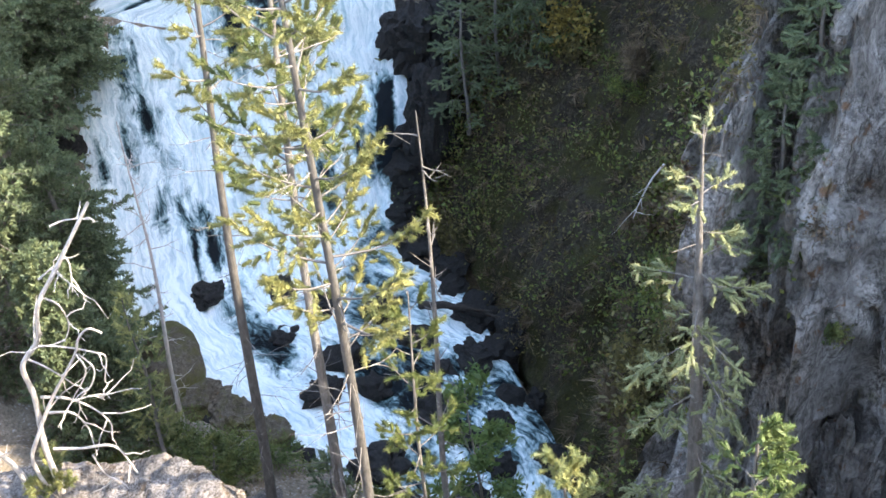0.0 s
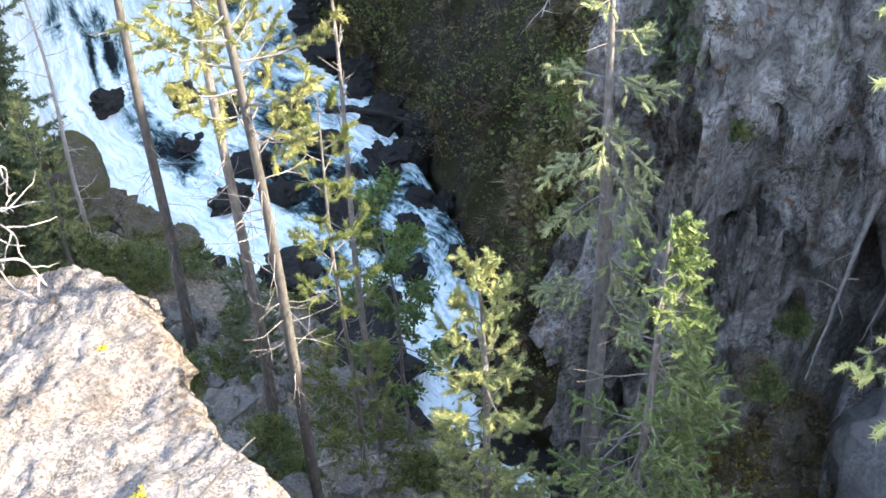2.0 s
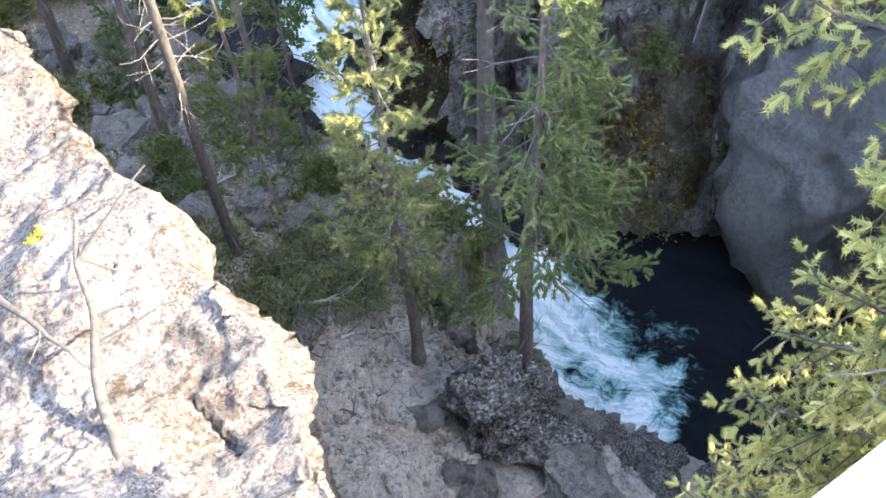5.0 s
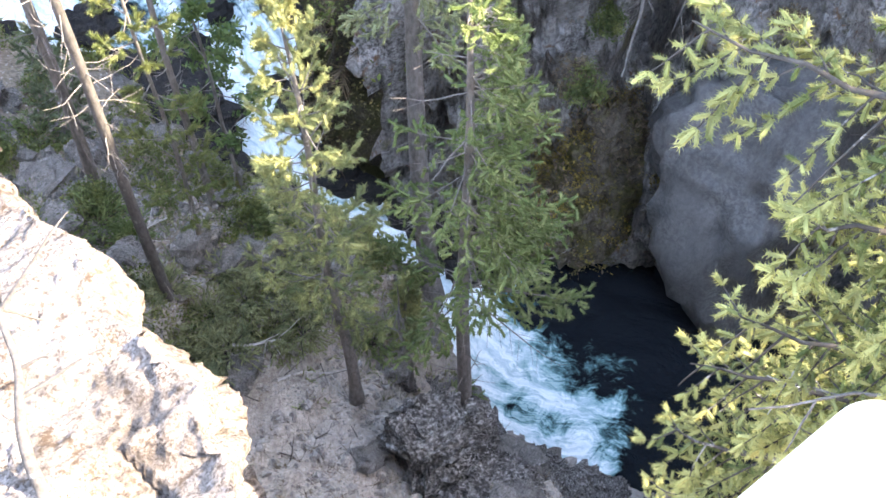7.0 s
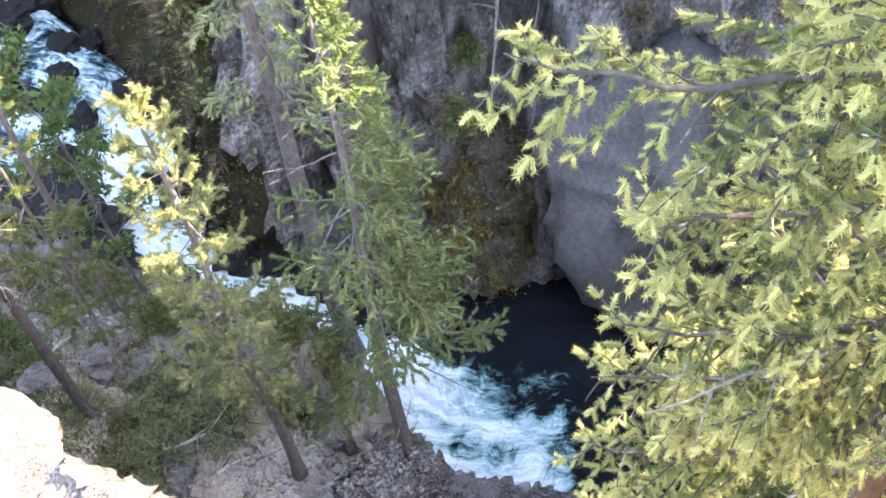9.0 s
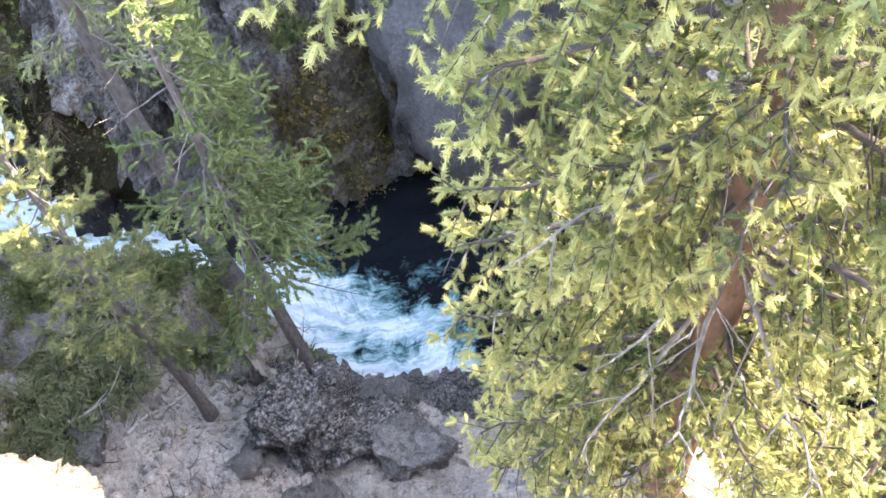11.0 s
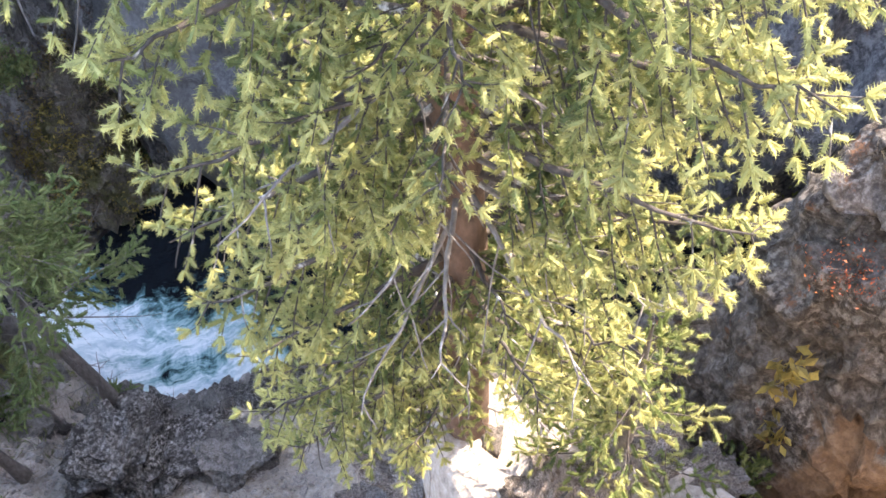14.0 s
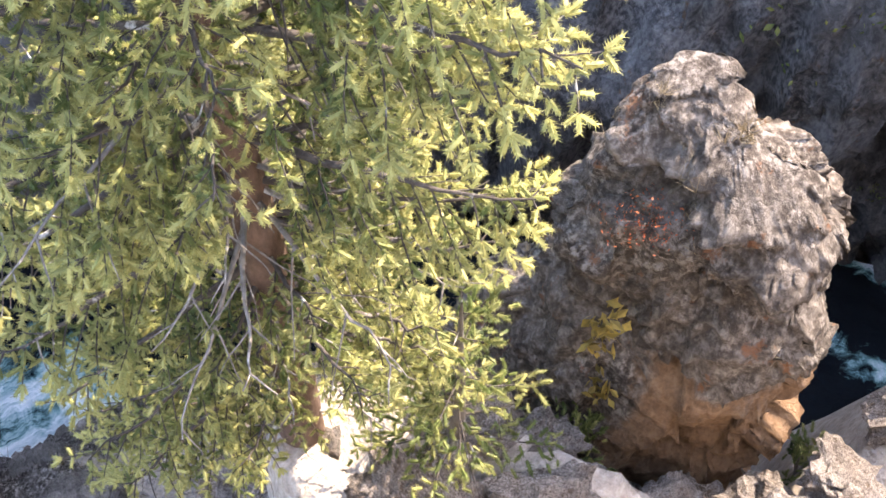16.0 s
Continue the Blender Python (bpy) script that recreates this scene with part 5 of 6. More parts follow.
# ---- rocks, shrubs and litter of the near bank ----
def river_rocks():
    """Black boulders along both edges of the rapids."""
    rng = np.random.default_rng(5)
    shapes = [rock_mesh((1, 1, 0.75), 60 + k, 3, 0.32, 0.5, k, WET_ROCK) for k in range(6)]
    n = 0
    for k in range(0, len(RIVER), 3):
        x, y, z, w = RIVER[k]
        if not 12.0 < y < 31.5:
            continue
        side = np.array([-FLOW[k, 1], FLOW[k, 0]])
        for sgn in (1, -1):
            if rng.uniform() > (0.5 if sgn > 0 else 0.30):
                continue
            s = rng.uniform(0.18, 0.62)
            at = np.array([x, y]) + side * sgn * (w * 1.02 + rng.uniform(-0.15, 0.45) + 0.25 * s)
            ob = thing("rock", shapes[n % 6], "wet black rock at the edge of the rapids", "rock", "rocks along the river", at=(at[0], at[1], z + rng.uniform(-0.1, 0.2) * s))
            ob.scale, ob.rotation_euler = (s * rng.uniform(0.8, 1.3), s, s * rng.uniform(0.7, 1.2)), (0, 0, rng.uniform(0, 6))
            n += 1
    for x, y, s in ((-3.2, 24.6, 0.4), (-2.2, 23.5, 0.35), (-0.6, 22.6, 0.4), (0.1, 20.0, 0.3), (-3.6, 23.4, 0.45), (-1.0, 25.2, 0.4), (0.9, 20.9, 0.28), (1.6, 18.6, 0.25)):
        i = int(((RIVER[:, 0] - x) ** 2 + (RIVER[:, 1] - y) ** 2).argmin())
        ob = thing("rock", shapes[n % 6], "wet black rock breaking the white water", "rock", "rocks along the river", at=(x, y, RIVER[i, 2] + 0.02))
        ob.scale, ob.rotation_euler = (s * 1.2, s, s), (0, 0, n * 1.7)
        n += 1


def bank_rocks():
    rng = np.random.default_rng(9)
    shapes = [rock_mesh((1, 0.85, 0.7), 80 + k, 3, 0.34, 0.75, k, BANK_ROCK) for k in range(7)]
    placed = [(0.13, 11.9, 0.38), (-0.83, 12.1, 0.42), (-1.95, 12.1, 0.34), (-0.6, 9.5, 0.28), (0.5, 13.6, 0.36), (-0.45, 11.7, 0.34), (3.5, 7.4, 0.4), (3.9, 7.0, 0.35), (2.9, 6.5, 0.35), (1.3, 6.6, 0.22), (4.4, 7.4, 0.3), (-3.2, 13.4, 0.4), (-3.5, 15.0, 0.45), (1.4, 11.6, 0.4)]
    while len(placed) < 120:
        x, y = rng.uniform(-5.5, 4.5), rng.uniform(5.0, 19)
        d, _, far = beside_river([x], [y])
        if d[0] > 0.4 and not far[0] and (x > -0.4 or y > 12.5) and rng.uniform() < np.clip((y - 7.5) / 5, 0.12, 1):
            placed.append((x, y, rng.uniform(0.10, 0.36)))
    for k, (x, y, s) in enumerate(placed):
        ob = thing("rock", shapes[k % 7], "grey lichened rock on the wooded bank", "rock", "rocks on the bank", at=(x, y, level(x, y) + 0.12 * s))
        ob.scale, ob.rotation_euler = (s * rng.uniform(0.8, 1.3), s, s * rng.uniform(0.7, 1.1)), (rng.uniform(-0.2, 0.2), rng.uniform(-0.2, 0.2), rng.uniform(0, 6))


def gravel():
    """Loose stones on the bare slope."""
    rng = np.random.default_rng(15)
    bm = bmesh.new()
    bmesh.ops.create_icosphere(bm, subdivisions=1, radius=1)
    v0 = np.array([x.co[:] for x in bm.verts])
    f0 = np.array([[x.index for x in face.verts] for face in bm.faces])
    bm.free()
    n = 9000
    x, y = rng.uniform(-3.5, 5.5, n), rng.uniform(4.0, 15.0, n)
    d, _, far = beside_river(x, y)
    ok = (d > 0.5) & ~far
    x, y = x[ok], y[ok]
    n = len(x)
    z = ground_height(x, y)
    s = 0.018 + 0.075 * rng.uniform(0, 1, n) ** 4
    shape = 1 + 0.35 * rng.normal(size=(n, len(v0), 1)).clip(-1.5, 1.5)
    turn = rng.uniform(0.6, 1.3, (n, 1, 3))
    v = v0[None] * shape * turn * s[:, None, None] + np.stack([x, y, z + 0.2 * s], 1)[:, None]
    f = (f0[None] + (np.arange(n) * len(v0))[:, None, None]).reshape(-1, 3)
    thing("gravel", mesh_of("gravel", v.reshape(-1, 3), f, GRAVEL), "loose grey stones on the bare slope", "gravel", kind="stuff")


river_rocks()
bank_rocks()
gravel()
crag_rng = np.random.default_rng(52)
crag_shapes = [rock_mesh((1, 0.8, 0.75), 120 + k, 4, 0.32, 0.85, k, DARK_ROCK) for k in range(5)]
crag_k = 0
while crag_k < 34:
    x, y = crag_rng.uniform(2.2, 7.5), crag_rng.uniform(3.2, 9.5)
    d, _, far = beside_river([x], [y])
    if not 0.9 < d[0] < 2.6 or far[0]:
        continue
    size = crag_rng.uniform(0.14, 0.42)
    ob = thing("rock", crag_shapes[crag_k % 5], "fractured grey rock at the edge of the bank", "rock", "rocks on the bank's edge", at=(x, y, level(x, y) + 0.05 * size))
    ob.scale, ob.rotation_euler = (size * crag_rng.uniform(0.8, 1.5), size, size * crag_rng.uniform(0.6, 1.1)), (crag_rng.uniform(-0.3, 0.3), crag_rng.uniform(-0.3, 0.3), crag_rng.uniform(0, 6))
    crag_k += 1

for k, (x, y, r, h) in enumerate(((-0.26, 10.8, 0.7, 0.5), (0.56, 10.1, 0.75, 0.5), (-0.74, 9.9, 0.6, 0.45), (0.0, 10.2, 0.7, 0.4), (1.0, 10.8, 0.6, 0.5), (0.3, 11.2, 0.6, 0.4), (-0.9, 10.7, 0.6, 0.45), (-1.3, 10.1, 0.55, 0.4), (-0.5, 11.5, 0.5, 0.4), (0.9, 11.6, 0.5, 0.45), (1.5, 10.2, 0.4, 0.35), (-1.5, 11.2, 0.5, 0.4))):
    bush("juniper_shrub", "low grey-green juniper on the gravel bank", (x, y, level(x, y) - 0.03), r, h, SPRUCE_PALE, JUNIPER, 420, TWIG, 200 + k, 1.0, "junipers on the bank", 0.5)
for k, (x, y, r, h) in enumerate(((-2.43, 13.1, 0.75, 0.7), (-2.5, 13.6, 0.5, 0.6), (0.25, 12.5, 0.6, 0.6), (1.79, 10.1, 0.5, 0.7), (-4.4, 16.2, 0.6, 0.7), (-0.13, 15.6, 0.5, 0.7), (-1.83, 12.6, 0.5, 0.5), (1.3, 12.6, 0.6, 0.6), (2.2, 11.9, 0.5, 0.7), (2.7, 12.4, 0.4, 0.8),
                                  (-6.56, 20.2, 0.9, 0.9), (-5.25, 19.8, 0.9, 0.8), (-3.6, 16.9, 0.8, 0.6), (-5.9, 17.0, 0.9, 0.8), (-7.5, 18.6, 1.0, 1.0), (-4.6, 20.6, 0.7, 0.6), (-7.9, 21.9, 0.9, 1.0), (2.4, 7.0, 0.35, 0.35), (3.3, 9.2, 0.4, 0.5))):
    bush("shrub", "small green shrub on the shaded bank", (x, y, level(x, y) - 0.03), r, h, SHRUB_LEAF if k % 3 else SPRUCE_MID, SHRUB_SPRAY if k % 3 else JUNIPER, 340, TWIG, 230 + k, 1.0, "shrubs on the bank")


def stick(name, label, points, radius, mat, twigs=4, seed=1):
    """A fallen or leaning dead limb through a few places."""
    rng = np.random.default_rng(seed)
    line, _ = smooth_path([(*p,) for p in points], 0.08)
    line = line + 0.4 * radius * np.stack([fbm(line * 3 + k, 3) for k in (1, 21, 41)], 1)
    root = thing(name, None, label, "dead wood", at=tuple(line[0]))
    line = line - line[0]
    v, f = tube(line, np.linspace(radius, radius * 0.35, len(line)), 8)
    part("stem", mesh_of("stem", v, f, mat, True), root)
    for _ in range(twigs):
        o, d = along(line, np.array([rng.uniform(0.2, 0.95)]))
        w = d[0] / np.linalg.norm(d[0]) + rng.normal(0, 0.7, 3) + (0, 0, 0.3)
        v, f = tube(bent(o[0], w, rng.uniform(3, 9) * radius + 0.12, 0.1, 0.1, 6, 0.25, rng), np.linspace(radius * 0.4, radius * 0.12, 6), 5)
        part("twig", mesh_of("twig", v, f, mat, True), root)
    return root


def on_ground(points, above=0.04):
    return [(x, y, level(x, y) + above) for x, y in points]


stick("fallen_branch", "bleached fallen branch on the gravel slope", on_ground([(-0.05, 9.35), (0.4, 9.4), (0.95, 9.3)], 0.08), 0.035, DEAD_WOOD, 6, 301)
stick("fallen_branch", "bleached forked branch among junipers", on_ground([(-0.65, 10.0), (-0.2, 9.95), (0.2, 9.98)], 0.2), 0.035, DEAD_WOOD, 6, 302)
stick("fallen_branch", "short bleached stick on the gravel slope", on_ground([(1.17, 8.66), (1.4, 8.62), (1.66, 8.57)]), 0.022, DEAD_WOOD, 1, 303)
stick("fallen_branch", "bent pale branch by a pine trunk", on_ground([(-1.9, 12.3), (-1.6, 12.6), (-1.2, 12.7)], 0.3), 0.03, DEAD_WOOD, 3, 304)
for k, (x, y, az, n) in enumerate(((0.3, 8.2, 0.4, 0.5), (0.9, 7.5, 2.1, 0.4), (-0.2, 7.9, 1.2, 0.35), (0.6, 6.8, 2.6, 0.4), (1.0, 8.0, 1.7, 0.3), (1.9, 10.8, 0.9, 0.8), (-0.9, 13.0, 0.2, 0.9), (0.0, 14.4, 2.8, 1.0), (-3.0, 14.2, 0.5, 0.9), (1.5, 9.4, 2.3, 0.6))):
    stick("fallen_stick", "thin dead stick on the ground", on_ground([(x, y), (x + 0.5 * n * math.cos(az), y + 0.5 * n * math.sin(az)), (x + n * math.cos(az), y + n * math.sin(az) + 0.05)]), 0.012, DEAD_WOOD if k % 2 else TWIG, 2, 310 + k)
stick_rng = np.random.default_rng(77)
for k in range(22):
    x, y, az, n = stick_rng.uniform(-0.6, 3.0), stick_rng.uniform(6.0, 10.5), stick_rng.uniform(0, 6.28), stick_rng.uniform(0.2, 0.7)
    stick("fallen_stick", "thin dead stick on the ground", on_ground([(x, y), (x + 0.5 * n * math.cos(az), y + 0.5 * n * math.sin(az)), (x + n * math.cos(az), y + n * math.sin(az))]), 0.010, DEAD_WOOD if k % 2 else TWIG, 2, 600 + k)
stick("river_log", "dark wet log wedged in the rapids", [(-0.9, 26.2, -22.15), (0.2, 25.85, -22.05), (1.5, 25.3, -22.2)], 0.13, WET_WOOD, 3, 330)


# ---- undergrowth of the far slope and ledges ----
def undergrowth(name, label, mat, template, count, seed, lo, hi, low, high, mask, size, sag=0.2, lift=0.1):
    """Sprays of leaves over a stretch of the gorge wall: between two distances upstream and two heights."""
    rng = np.random.default_rng(seed)
    u = rng.integers(0, WALL.shape[0], count * 8)
    w = rng.integers(5, WALL.shape[1] - 2, count * 8)
    p = WALL[u, w]
    ok = (WALL_BASE[u, 1] > lo) & (WALL_BASE[u, 1] < hi) & (p[:, 2] > low) & (p[:, 2] < high) & (fbm(p * 0.55 + seed, 4) > mask)
    p, o = p[ok][:count], WALL_OUT[u][ok][:count]
    way = np.stack([-o[:, 0], -o[:, 1], np.full(len(p), 0.5)], 1) + rng.normal(0, 0.6, (len(p), 3)) - (0, 0, sag)
    p = p - np.c_[o, 0 * p[:, 0]] * rng.uniform(0, lift, len(p))[:, None]
    thing(name, tri_mesh(name, spread_shoots(template, p - 0.02 * way, way, size * rng.uniform(0.6, 1.4, len(p)), rng), mat), label, "undergrowth", kind="stuff")


BROAD = leaf_shoot(9, 0.34, 0.075, 61)
THICKET = leaf_shoot(14, 0.42, 0.05, 62)
BLADES = needle_shoot(16, 0.16, 0.34, 0.022, 50, 62, 0)
undergrowth("undergrowth", "dark green bushes over the shaded slope", SLOPE_LEAF, THICKET, 9500, 1, 16.0, 45, -21.6, 4, 0.0, 1.1, 0.2, 0.7)
undergrowth("undergrowth", "olive moss and low plants on the slope", MOSS_LEAF, THICKET, 8500, 2, 15.5, 45, -22.4, 4, -0.45, 0.9, 0.2, 0.3)
undergrowth("undergrowth", "brown withered ferns and grass on the slope", BROWN_LEAF, BLADES, 6500, 3, 15.5, 45, -23.4, 4, -0.5, 1.0, 0.6)
undergrowth("undergrowth", "yellow autumn leaves on the slope", AUTUMN_LEAF, BROAD, 350, 4, 16.5, 45, -19, 4, 0.42, 0.8)
undergrowth("undergrowth", "green tufts growing on cliff ledges", SLOPE_LEAF, BROAD, 1300, 5, -12, 17, -22, 0, 0.52, 0.9)
undergrowth("undergrowth", "rust-brown plants in the cliff's cracks", BROWN_LEAF, BROAD, 1300, 6, -12, 17, -23, 0, 0.48, 0.7)


def cover(ob, name, label, mat, template, count, seed, size, mask=-1.0, facing=None, up_only=0.0):
    """Leaves or grass growing on a rock, as stuff."""
    rng = np.random.default_rng(seed)
    me = ob.data
    v = np.empty(len(me.vertices) * 3, np.float32)
    me.vertices.foreach_get("co", v)
    nrm = np.empty(len(me.vertices) * 3, np.float32)
    me.vertices.foreach_get("normal", nrm)
    v, nrm = v.reshape(-1, 3), nrm.reshape(-1, 3)
    pool = np.arange(len(v)) if facing is None else np.flatnonzero(facing(v + np.array(ob.location)))
    i = rng.choice(pool, count * 6)
    ok = (fbm(v[i] * 0.8 + seed, 3) > mask) & (nrm[i, 2] > up_only)
    i = i[ok][:count]
    p = v[i] + np.array(ob.location)
    way = nrm[i] + rng.normal(0, 0.5, (len(i), 3)) + (0, 0, 0.35)
    thing(name, tri_mesh(name, spread_shoots(template, p, way, size * rng.uniform(0.6, 1.4, len(i)), rng), mat), label, "undergrowth", kind="stuff")


GRASS = needle_shoot(9, 0.01, 0.20, 0.006, 35, 63, 0)
overhang = bpy.data.objects["overhanging_rock"]
outcrop = bpy.data.objects["rock_outcrop"]
pillar = bpy.data.objects["rock_pillar"]
cover(overhang, "undergrowth", "yellow autumn leaves on the overhanging rock", AUTUMN_LEAF, SHRUB_SPRAY, 800, 1, 1.1, -0.2, lambda p: p[:, 2] < -19.6, -0.5)
cover(overhang, "undergrowth", "brown leaves on the overhanging rock", BROWN_LEAF, BROAD, 700, 2, 0.7, -0.2, None, -0.4)
cover(overhang, "undergrowth", "olive moss on the overhanging rock", MOSS_LEAF, SHRUB_SPRAY, 500, 3, 1.0, -0.3, None, -0.4)
cover(pillar, "dry_grass", "dry brown grass tufts on the standing rock", DRY_GRASS, GRASS, 900, 4, 1.0, 0.1, lambda p: p[:, 1] > -1.6, -0.2)
cover(pillar, "dry_grass", "red-brown dead plants on the standing rock", RED_LEAF, GRASS, 160, 5, 0.8, 0.35, lambda p: (p[:, 2] > -11.5) & (p[:, 2] < -8.6), -0.2)
cover(outcrop, "dry_grass", "dry grass in hollows of the pale outcrop", DRY_GRASS, GRASS, 420, 6, 0.55, 0.45, lambda p: p[:, 1] > 3, 0.4)


# ---- things on the sunlit outcrop and the ledge ----
stick("dead_branch", "weathered forked branch lying on the pale outcrop", [(-2.42, 4.7, -11.45), (-2.50, 5.4, -11.2), (-2.40, 6.1, -10.98), (-2.47, 6.6, -10.9), (-2.40, 7.1, -10.8)], 0.075, BARK_TAN, 5, 340)
stick("dead_branch", "dark broken branch lying on the pale outcrop", [(-3.5, 6.85, -11.35), (-3.1, 6.3, -11.2), (-2.7, 5.8, -11.1)], 0.05, BARK_TAN, 2, 341)
bush("fir_seedling", "bright green low fir on the sunny ledge", (3.75, -0.95, level(3.75, -0.95) - 0.05), 0.5, 0.5, SPRUCE_NEAR, FIR_NEAR, 420, BARK_GREY, 350, 1.1, flat=0.3)
bush("fir_seedling", "yellow-green low fir at the ledge's corner", (4.5, -3.1, level(4.5, -3.1) - 0.05), 0.4, 0.4, SPRUCE_NEAR, FIR_NEAR, 240, BARK_GREY, 351, 1.1, flat=0.3)
bush("young_pine", "yellow-green seedling at the outcrop's far end", (-6.3, 12.7, -14.0), 0.5, 0.7, PINE_SUNLIT, PINE_TUFT, 120, BARK_GREY, 352, 1.0, flat=0.4)
for k, (x, y, z) in enumerate(((4.34, -0.90, -9.1), (4.34, -0.95, -9.5), (4.20, -1.06, -10.2))):
    bush("vine_maple", "yellow autumn sprig on the standing rock", (x, y, z), 0.09, 0.12, AUTUMN_LEAF, leaf_shoot(3, 0.08, 0.062, 70 + k), 12, TWIG, 360 + k, 1.0, "autumn sprigs on the rock")
bush("red_shrub", "red-leaved twigs on the standing rock", (4.8, -0.98, -8.25), 0.22, 0.2, RED_LEAF, leaf_shoot(5, 0.12, 0.012, 75), 60, TWIG, 365)
ledge_rng = np.random.default_rng(33)
ledge_shapes = [rock_mesh((1, 0.85, 0.6), 90 + k, 4, 0.34, 0.8, k, PALE_TUFF) for k in range(4)]
for k in range(58):
    u = ledge_rng.uniform(0, 1)
    x, y = 2.6 + 0.9 * ledge_rng.uniform(-0.6, 1.4), 1.0 - 4.4 * u
    if k >= 26:
        x, y = 3.4 + 2.0 * u, -3.0 - 1.3 * u + ledge_rng.uniform(-0.5, 0.5)
    if k >= 36:
        x, y = ledge_rng.uniform(2.2, 3.9), ledge_rng.uniform(1.3, 2.8)
    s = ledge_rng.uniform(0.10, 0.38)
    ob = thing("rock", ledge_shapes[k % 4], "pale sunlit rock on the ledge", "rock", "rocks on the ledge", at=(x, y, level(x, y) + 0.1 * s))
    ob.scale, ob.rotation_euler = (s * 1.2, s, s), (ledge_rng.uniform(-0.3, 0.3), ledge_rng.uniform(-0.3, 0.3), ledge_rng.uniform(0, 6))


def rail_board(name, label, corner, length, width, thick, turn):
    """A weathered board of the lookout's railing with a worn, rounded end."""
    bm = bmesh.new()
    rings = []
    for z, inset in ((-thick, 0.003), (-thick + 0.004, 0.0), (-0.006, 0.0), (-0.002, 0.0015), (0.0, 0.006)):
        ring = []
        for cx, cy, start in ((-length, -width, 180), (0, -width, 270), (0, 0, 0), (-length, 0, 90)):
            r = 0.022 if cx == 0 else 0.006
            ox, oy = cx + (r if cx < 0 else -r), cy + (r if cy < 0 else -r)
            for k in range(9):
                w = radians(start + k * 11.25)
                ring.append(bm.verts.new((ox + (r - inset) * math.cos(w), oy + (r - inset) * math.sin(w), z)))
        rings.append(ring)
    for lower, upper in zip(rings, rings[1:]):
        for k in range(len(lower)):
            m = (k + 1) % len(lower)
            bm.faces.new((lower[k], lower[m], upper[m], upper[k]))
    bm.faces.new(rings[-1])
    bm.faces.new(rings[0][::-1])
    me = bpy.data.meshes.new(name)
    bm.to_mesh(me)
    bm.free()
    me.materials.append(RAIL_WOOD)
    ob = thing(name, me, label, "railing", at=corner)
    ob.rotation_euler = (0, 0, turn)
    return ob


rail_board("railing_board", "sun-bleached wooden board of the lookout railing", (0.251, 0.158, -0.5), 1.6, 0.12, 0.05, math.atan2(0.355, 0.935))


def post(name, label, x, y, top):
    low = level(x, y) - 0.1
    line = np.array([(0, 0, low - top), (0.003, 0, (low - top) / 2), (0, 0, -0.015), (0, 0, 0)])
    v, f = tube(line, [0.06, 0.055, 0.052, 0.03], 12)
    thing(name, mesh_of(name, v, f, RAIL_WOOD, True), label, "railing", at=(x, y, top))


post("railing_post", "round weathered wooden post of the lookout railing", -0.75, -0.29, -0.552)

stick("leaning_trunk", "grey dead trunk leaning on the cliff", [(8.8, 14.3, -15.2), (8.2, 13.6, -16.9), (7.6, 12.9, -18.6)], 0.06, BARK_GREY, 4, 331)
stick("leaning_trunk", "thin grey dead trunk leaning on the cliff", [(9.35, 13.8, -17.0), (9.15, 13.75, -18.0), (9.05, 13.8, -18.9)], 0.04, BARK_GREY, 2, 332)
stick("dead_branch", "bleached branch hanging from the cliff edge", [(5.0, 22.6, -15.6), (4.6, 22.4, -16.0), (4.2, 22.0, -16.6)], 0.03, DEAD_WOOD, 5, 333)
for k, (x, y, z, h, r) in enumerate(((5.4, 16.1, -12.6, 3.0, 0.9), (5.9, 15.7, -13.4, 2.8, 0.8), (5.9, 16.3, -10.3, 2.6, 0.8), (0.9, 29.6, -18.6, 5.5, 1.2), (1.9, 30.2, -18.0, 6.0, 1.4), (2.9, 30.0, -17.0, 5.5, 1.3), (3.7, 30.6, -16.4, 5.5, 1.3))):
    tree("small_spruce", "small dark spruce rooted in the cliff", (x, y, z), h, 0.05, BARK_GREY, SPRUCE_DARK, FIR_MID, (0, 0), (0.05, 1.0), r, 40, 0.2, 0.15, 0.14, 5, 0.08, 0.1, 0.6, 2, None, 400 + k, 6, 1.3, 0.008, parts=False, group="spruces on the cliff")
bush("autumn_shrub", "orange autumn shrub at the top of the slope", (3.9, 29.3, -15.7), 0.5, 0.6, AUTUMN_LEAF, BROAD, 80, TWIG, 410)
for k, (x, y, z, r, mat) in enumerate(((6.1, 14.9, -13.9, 0.35, SHRUB_LEAF), (5.8, 15.0, -11.9, 0.4, BROWN_LEAF), (6.9, 13.0, -18.9, 0.5, SHRUB_LEAF), (6.9, 13.3, -19.2, 0.5, BROWN_LEAF), (7.8, 14.2, -18.7, 0.5, SHRUB_LEAF), (10.5, 12.3, -17.5, 0.14, BROWN_LEAF), (8.6, 12.3, -23.6, 0.5, SHRUB_LEAF), (14.7, -5.3, -22.0, 0.7, SHRUB_LEAF), (14.8, -4.0, -19.0, 0.6, MOSS_LEAF))):
    bush("cliff_shrub", "small shrub growing from a cliff ledge", (x, y, z), r, r, mat, SHRUB_SPRAY, 130, TWIG, 420 + k, 1.0, "shrubs on the cliff")
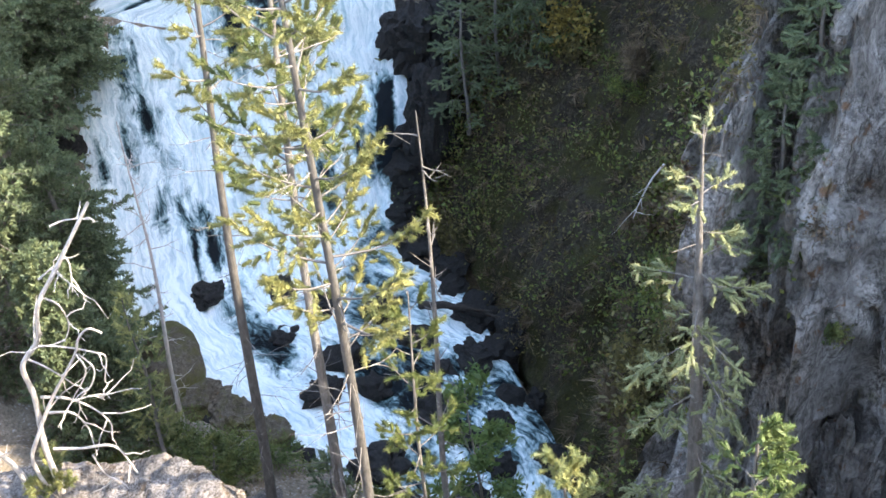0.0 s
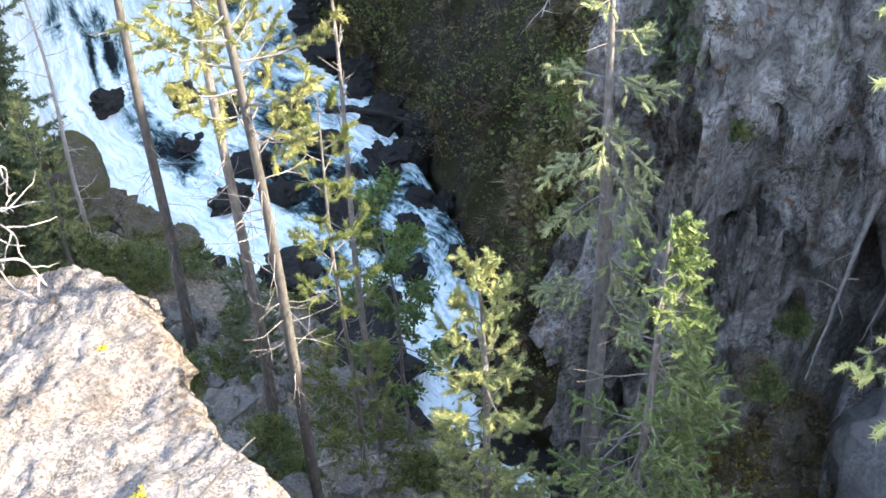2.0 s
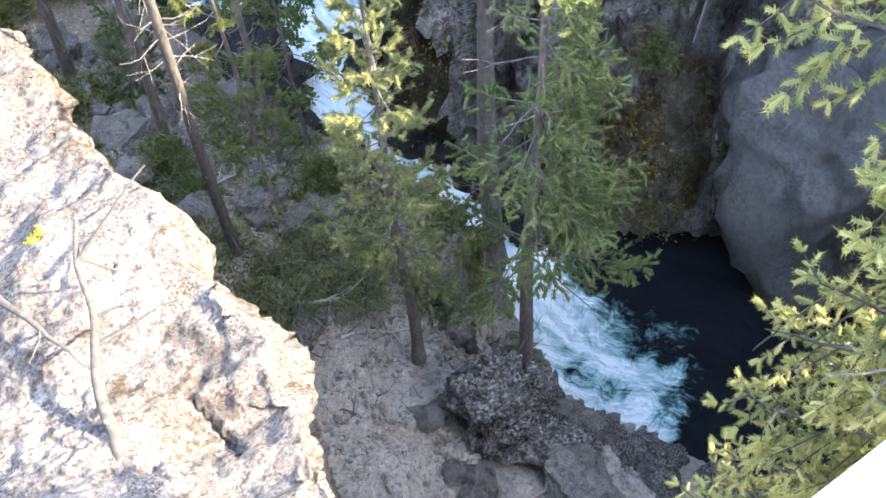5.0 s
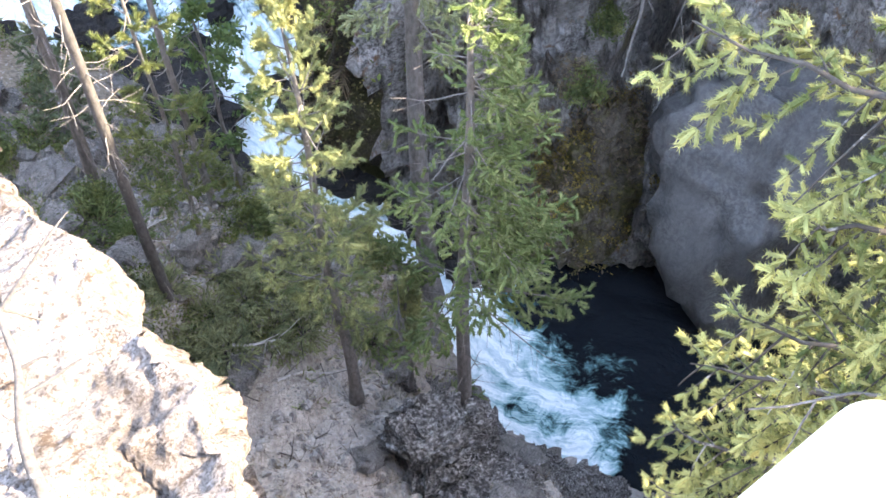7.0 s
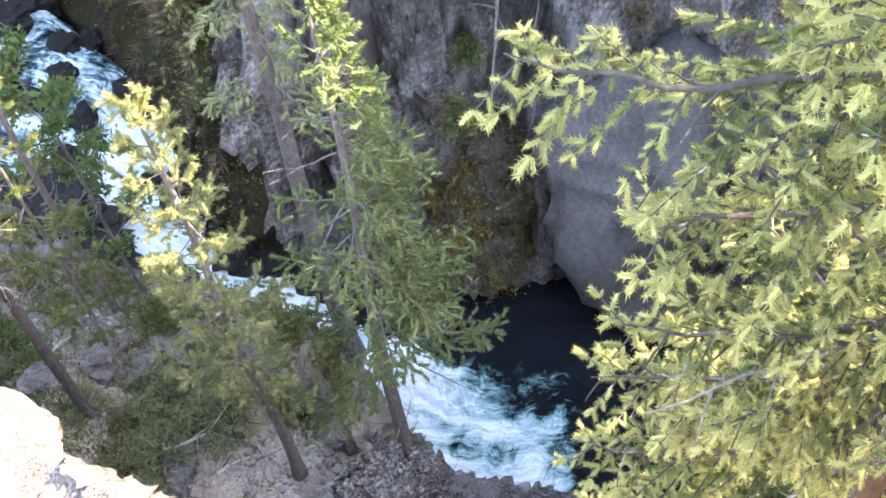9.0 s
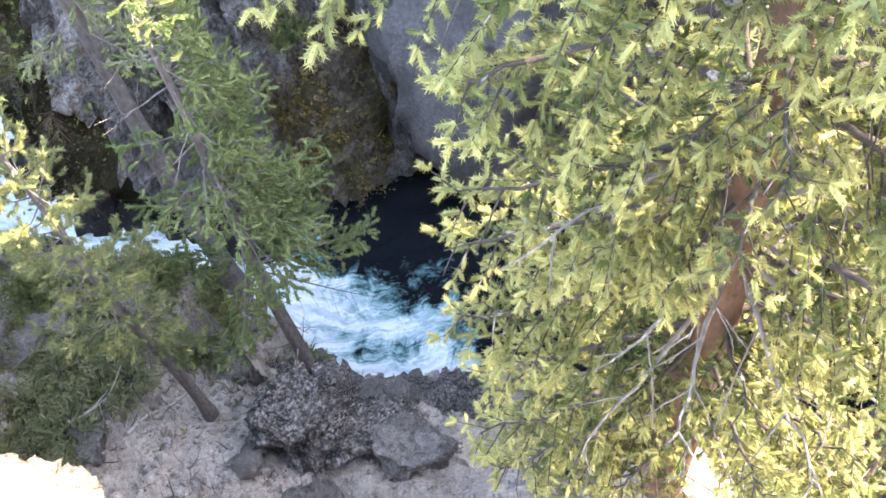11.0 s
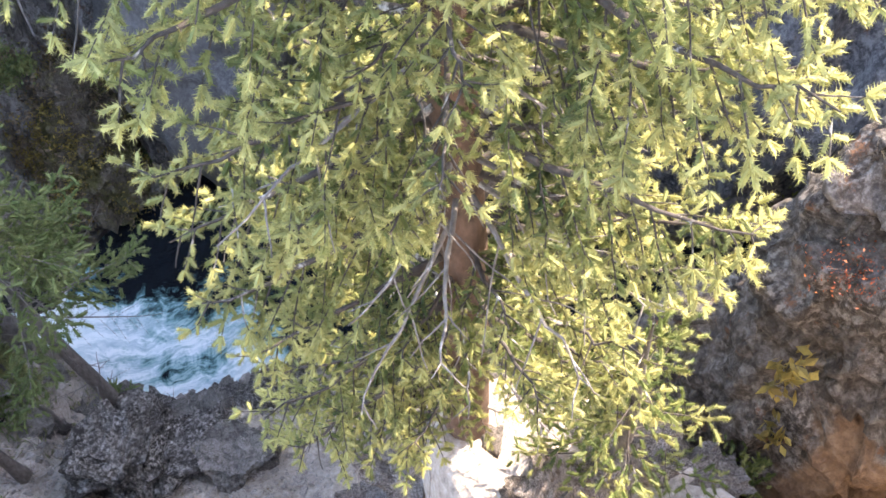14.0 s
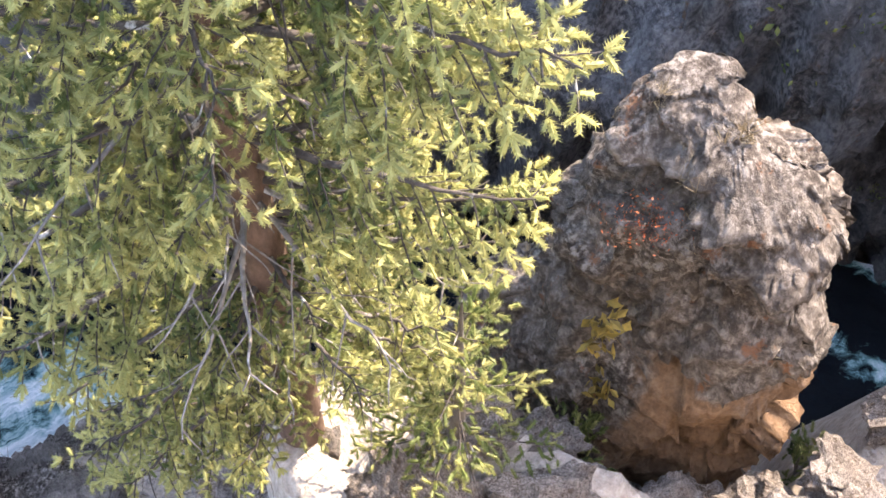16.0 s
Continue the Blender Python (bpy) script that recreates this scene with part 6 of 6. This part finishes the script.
for k in range(80):
    rr = np.random.default_rng(500 + k)
    u = int(rr.choice(np.flatnonzero((WALL_BASE[:, 1] > 17.2) & (WALL_BASE[:, 1] < 33))))
    w = int(rr.uniform(0.14, 0.62) * WALL.shape[1])
    p = WALL[u, w + 100 if w + 100 < WALL.shape[1] else w]
    mat, shoot = ((SLOPE_LEAF, BROAD), (MOSS_LEAF, BROAD), (BROWN_LEAF, BLADES), (SLOPE_LEAF, SHRUB_SPRAY))[k % 4]
    bush("slope_shrub", "bushy undergrowth on the shaded slope", tuple(p), rr.uniform(0.5, 1.0), rr.uniform(0.4, 0.9), mat, shoot, 150, TWIG, 500 + k, rr.uniform(0.8, 1.2), "shrubs on the slope", 0.4)


def ground_plants(name, label, mat, template, count, seed, mask, size, area):
    """Tufts scattered over the bank where the noise lets them grow."""
    rng = np.random.default_rng(seed)
    x, y = rng.uniform(area[0], area[1], count * 5), rng.uniform(area[2], area[3], count * 5)
    d, _, far = beside_river(x, y)
    ok = (d > 0.35) & ~far & (fbm(np.stack([x, y, 0 * x + seed], 1) * 0.9, 3) > mask)
    x, y = x[ok][:count], y[ok][:count]
    p = np.stack([x, y, ground_height(x, y)], 1)
    way = rng.normal(0, 0.45, p.shape) + (0, 0, 1)
    thing(name, tri_mesh(name, spread_shoots(template, p, way, size * rng.uniform(0.6, 1.4, len(p)), rng), mat), label, "undergrowth", kind="stuff")


ground_plants("grass", "dry grass tufts on the bank", DRY_GRASS, GRASS, 1500, 41, 0.1, 1.1, (-8, 4.5, 5, 21))
ground_plants("low_plants", "low green plants on the bank", SLOPE_LEAF, SHRUB_SPRAY, 4200, 42, 0.05, 1.0, (-9, 4, 10, 22))
ground_plants("low_plants", "grey-green ground cover on the bank", SPRUCE_PALE, JUNIPER, 3800, 43, -0.1, 0.9, (-5, 4, 8.8, 18))
ground_plants("twig_litter", "dead twigs and needles on the ground", BROWN_LEAF, needle_shoot(6, 0.02, 0.28, 0.010, 80, 64, 0), 900, 44, -0.1, 1.0, (-5, 4.5, 5, 17))

LICHEN = leaf_material("yellow_lichen", (0.45, 0.36, 0.02), (0.62, 0.52, 0.03), (0.70, 0.62, 0.06), 0.1)
FLAKE = leaf_shoot(10, 0.03, 0.016, 66)
for k, (x, y, r) in enumerate(((-3.2, 7.94, 0.12), (-3.95, 10.9, 0.05))):
    cover(outcrop, "lichen", "bright yellow lichen patch on pale rock", LICHEN, FLAKE, 60, 80 + k, 1.0, -2.0, lambda p, x=x, y=y, r=r: (p[:, 0] - x) ** 2 + (p[:, 1] - y) ** 2 < r * r, -1.0)
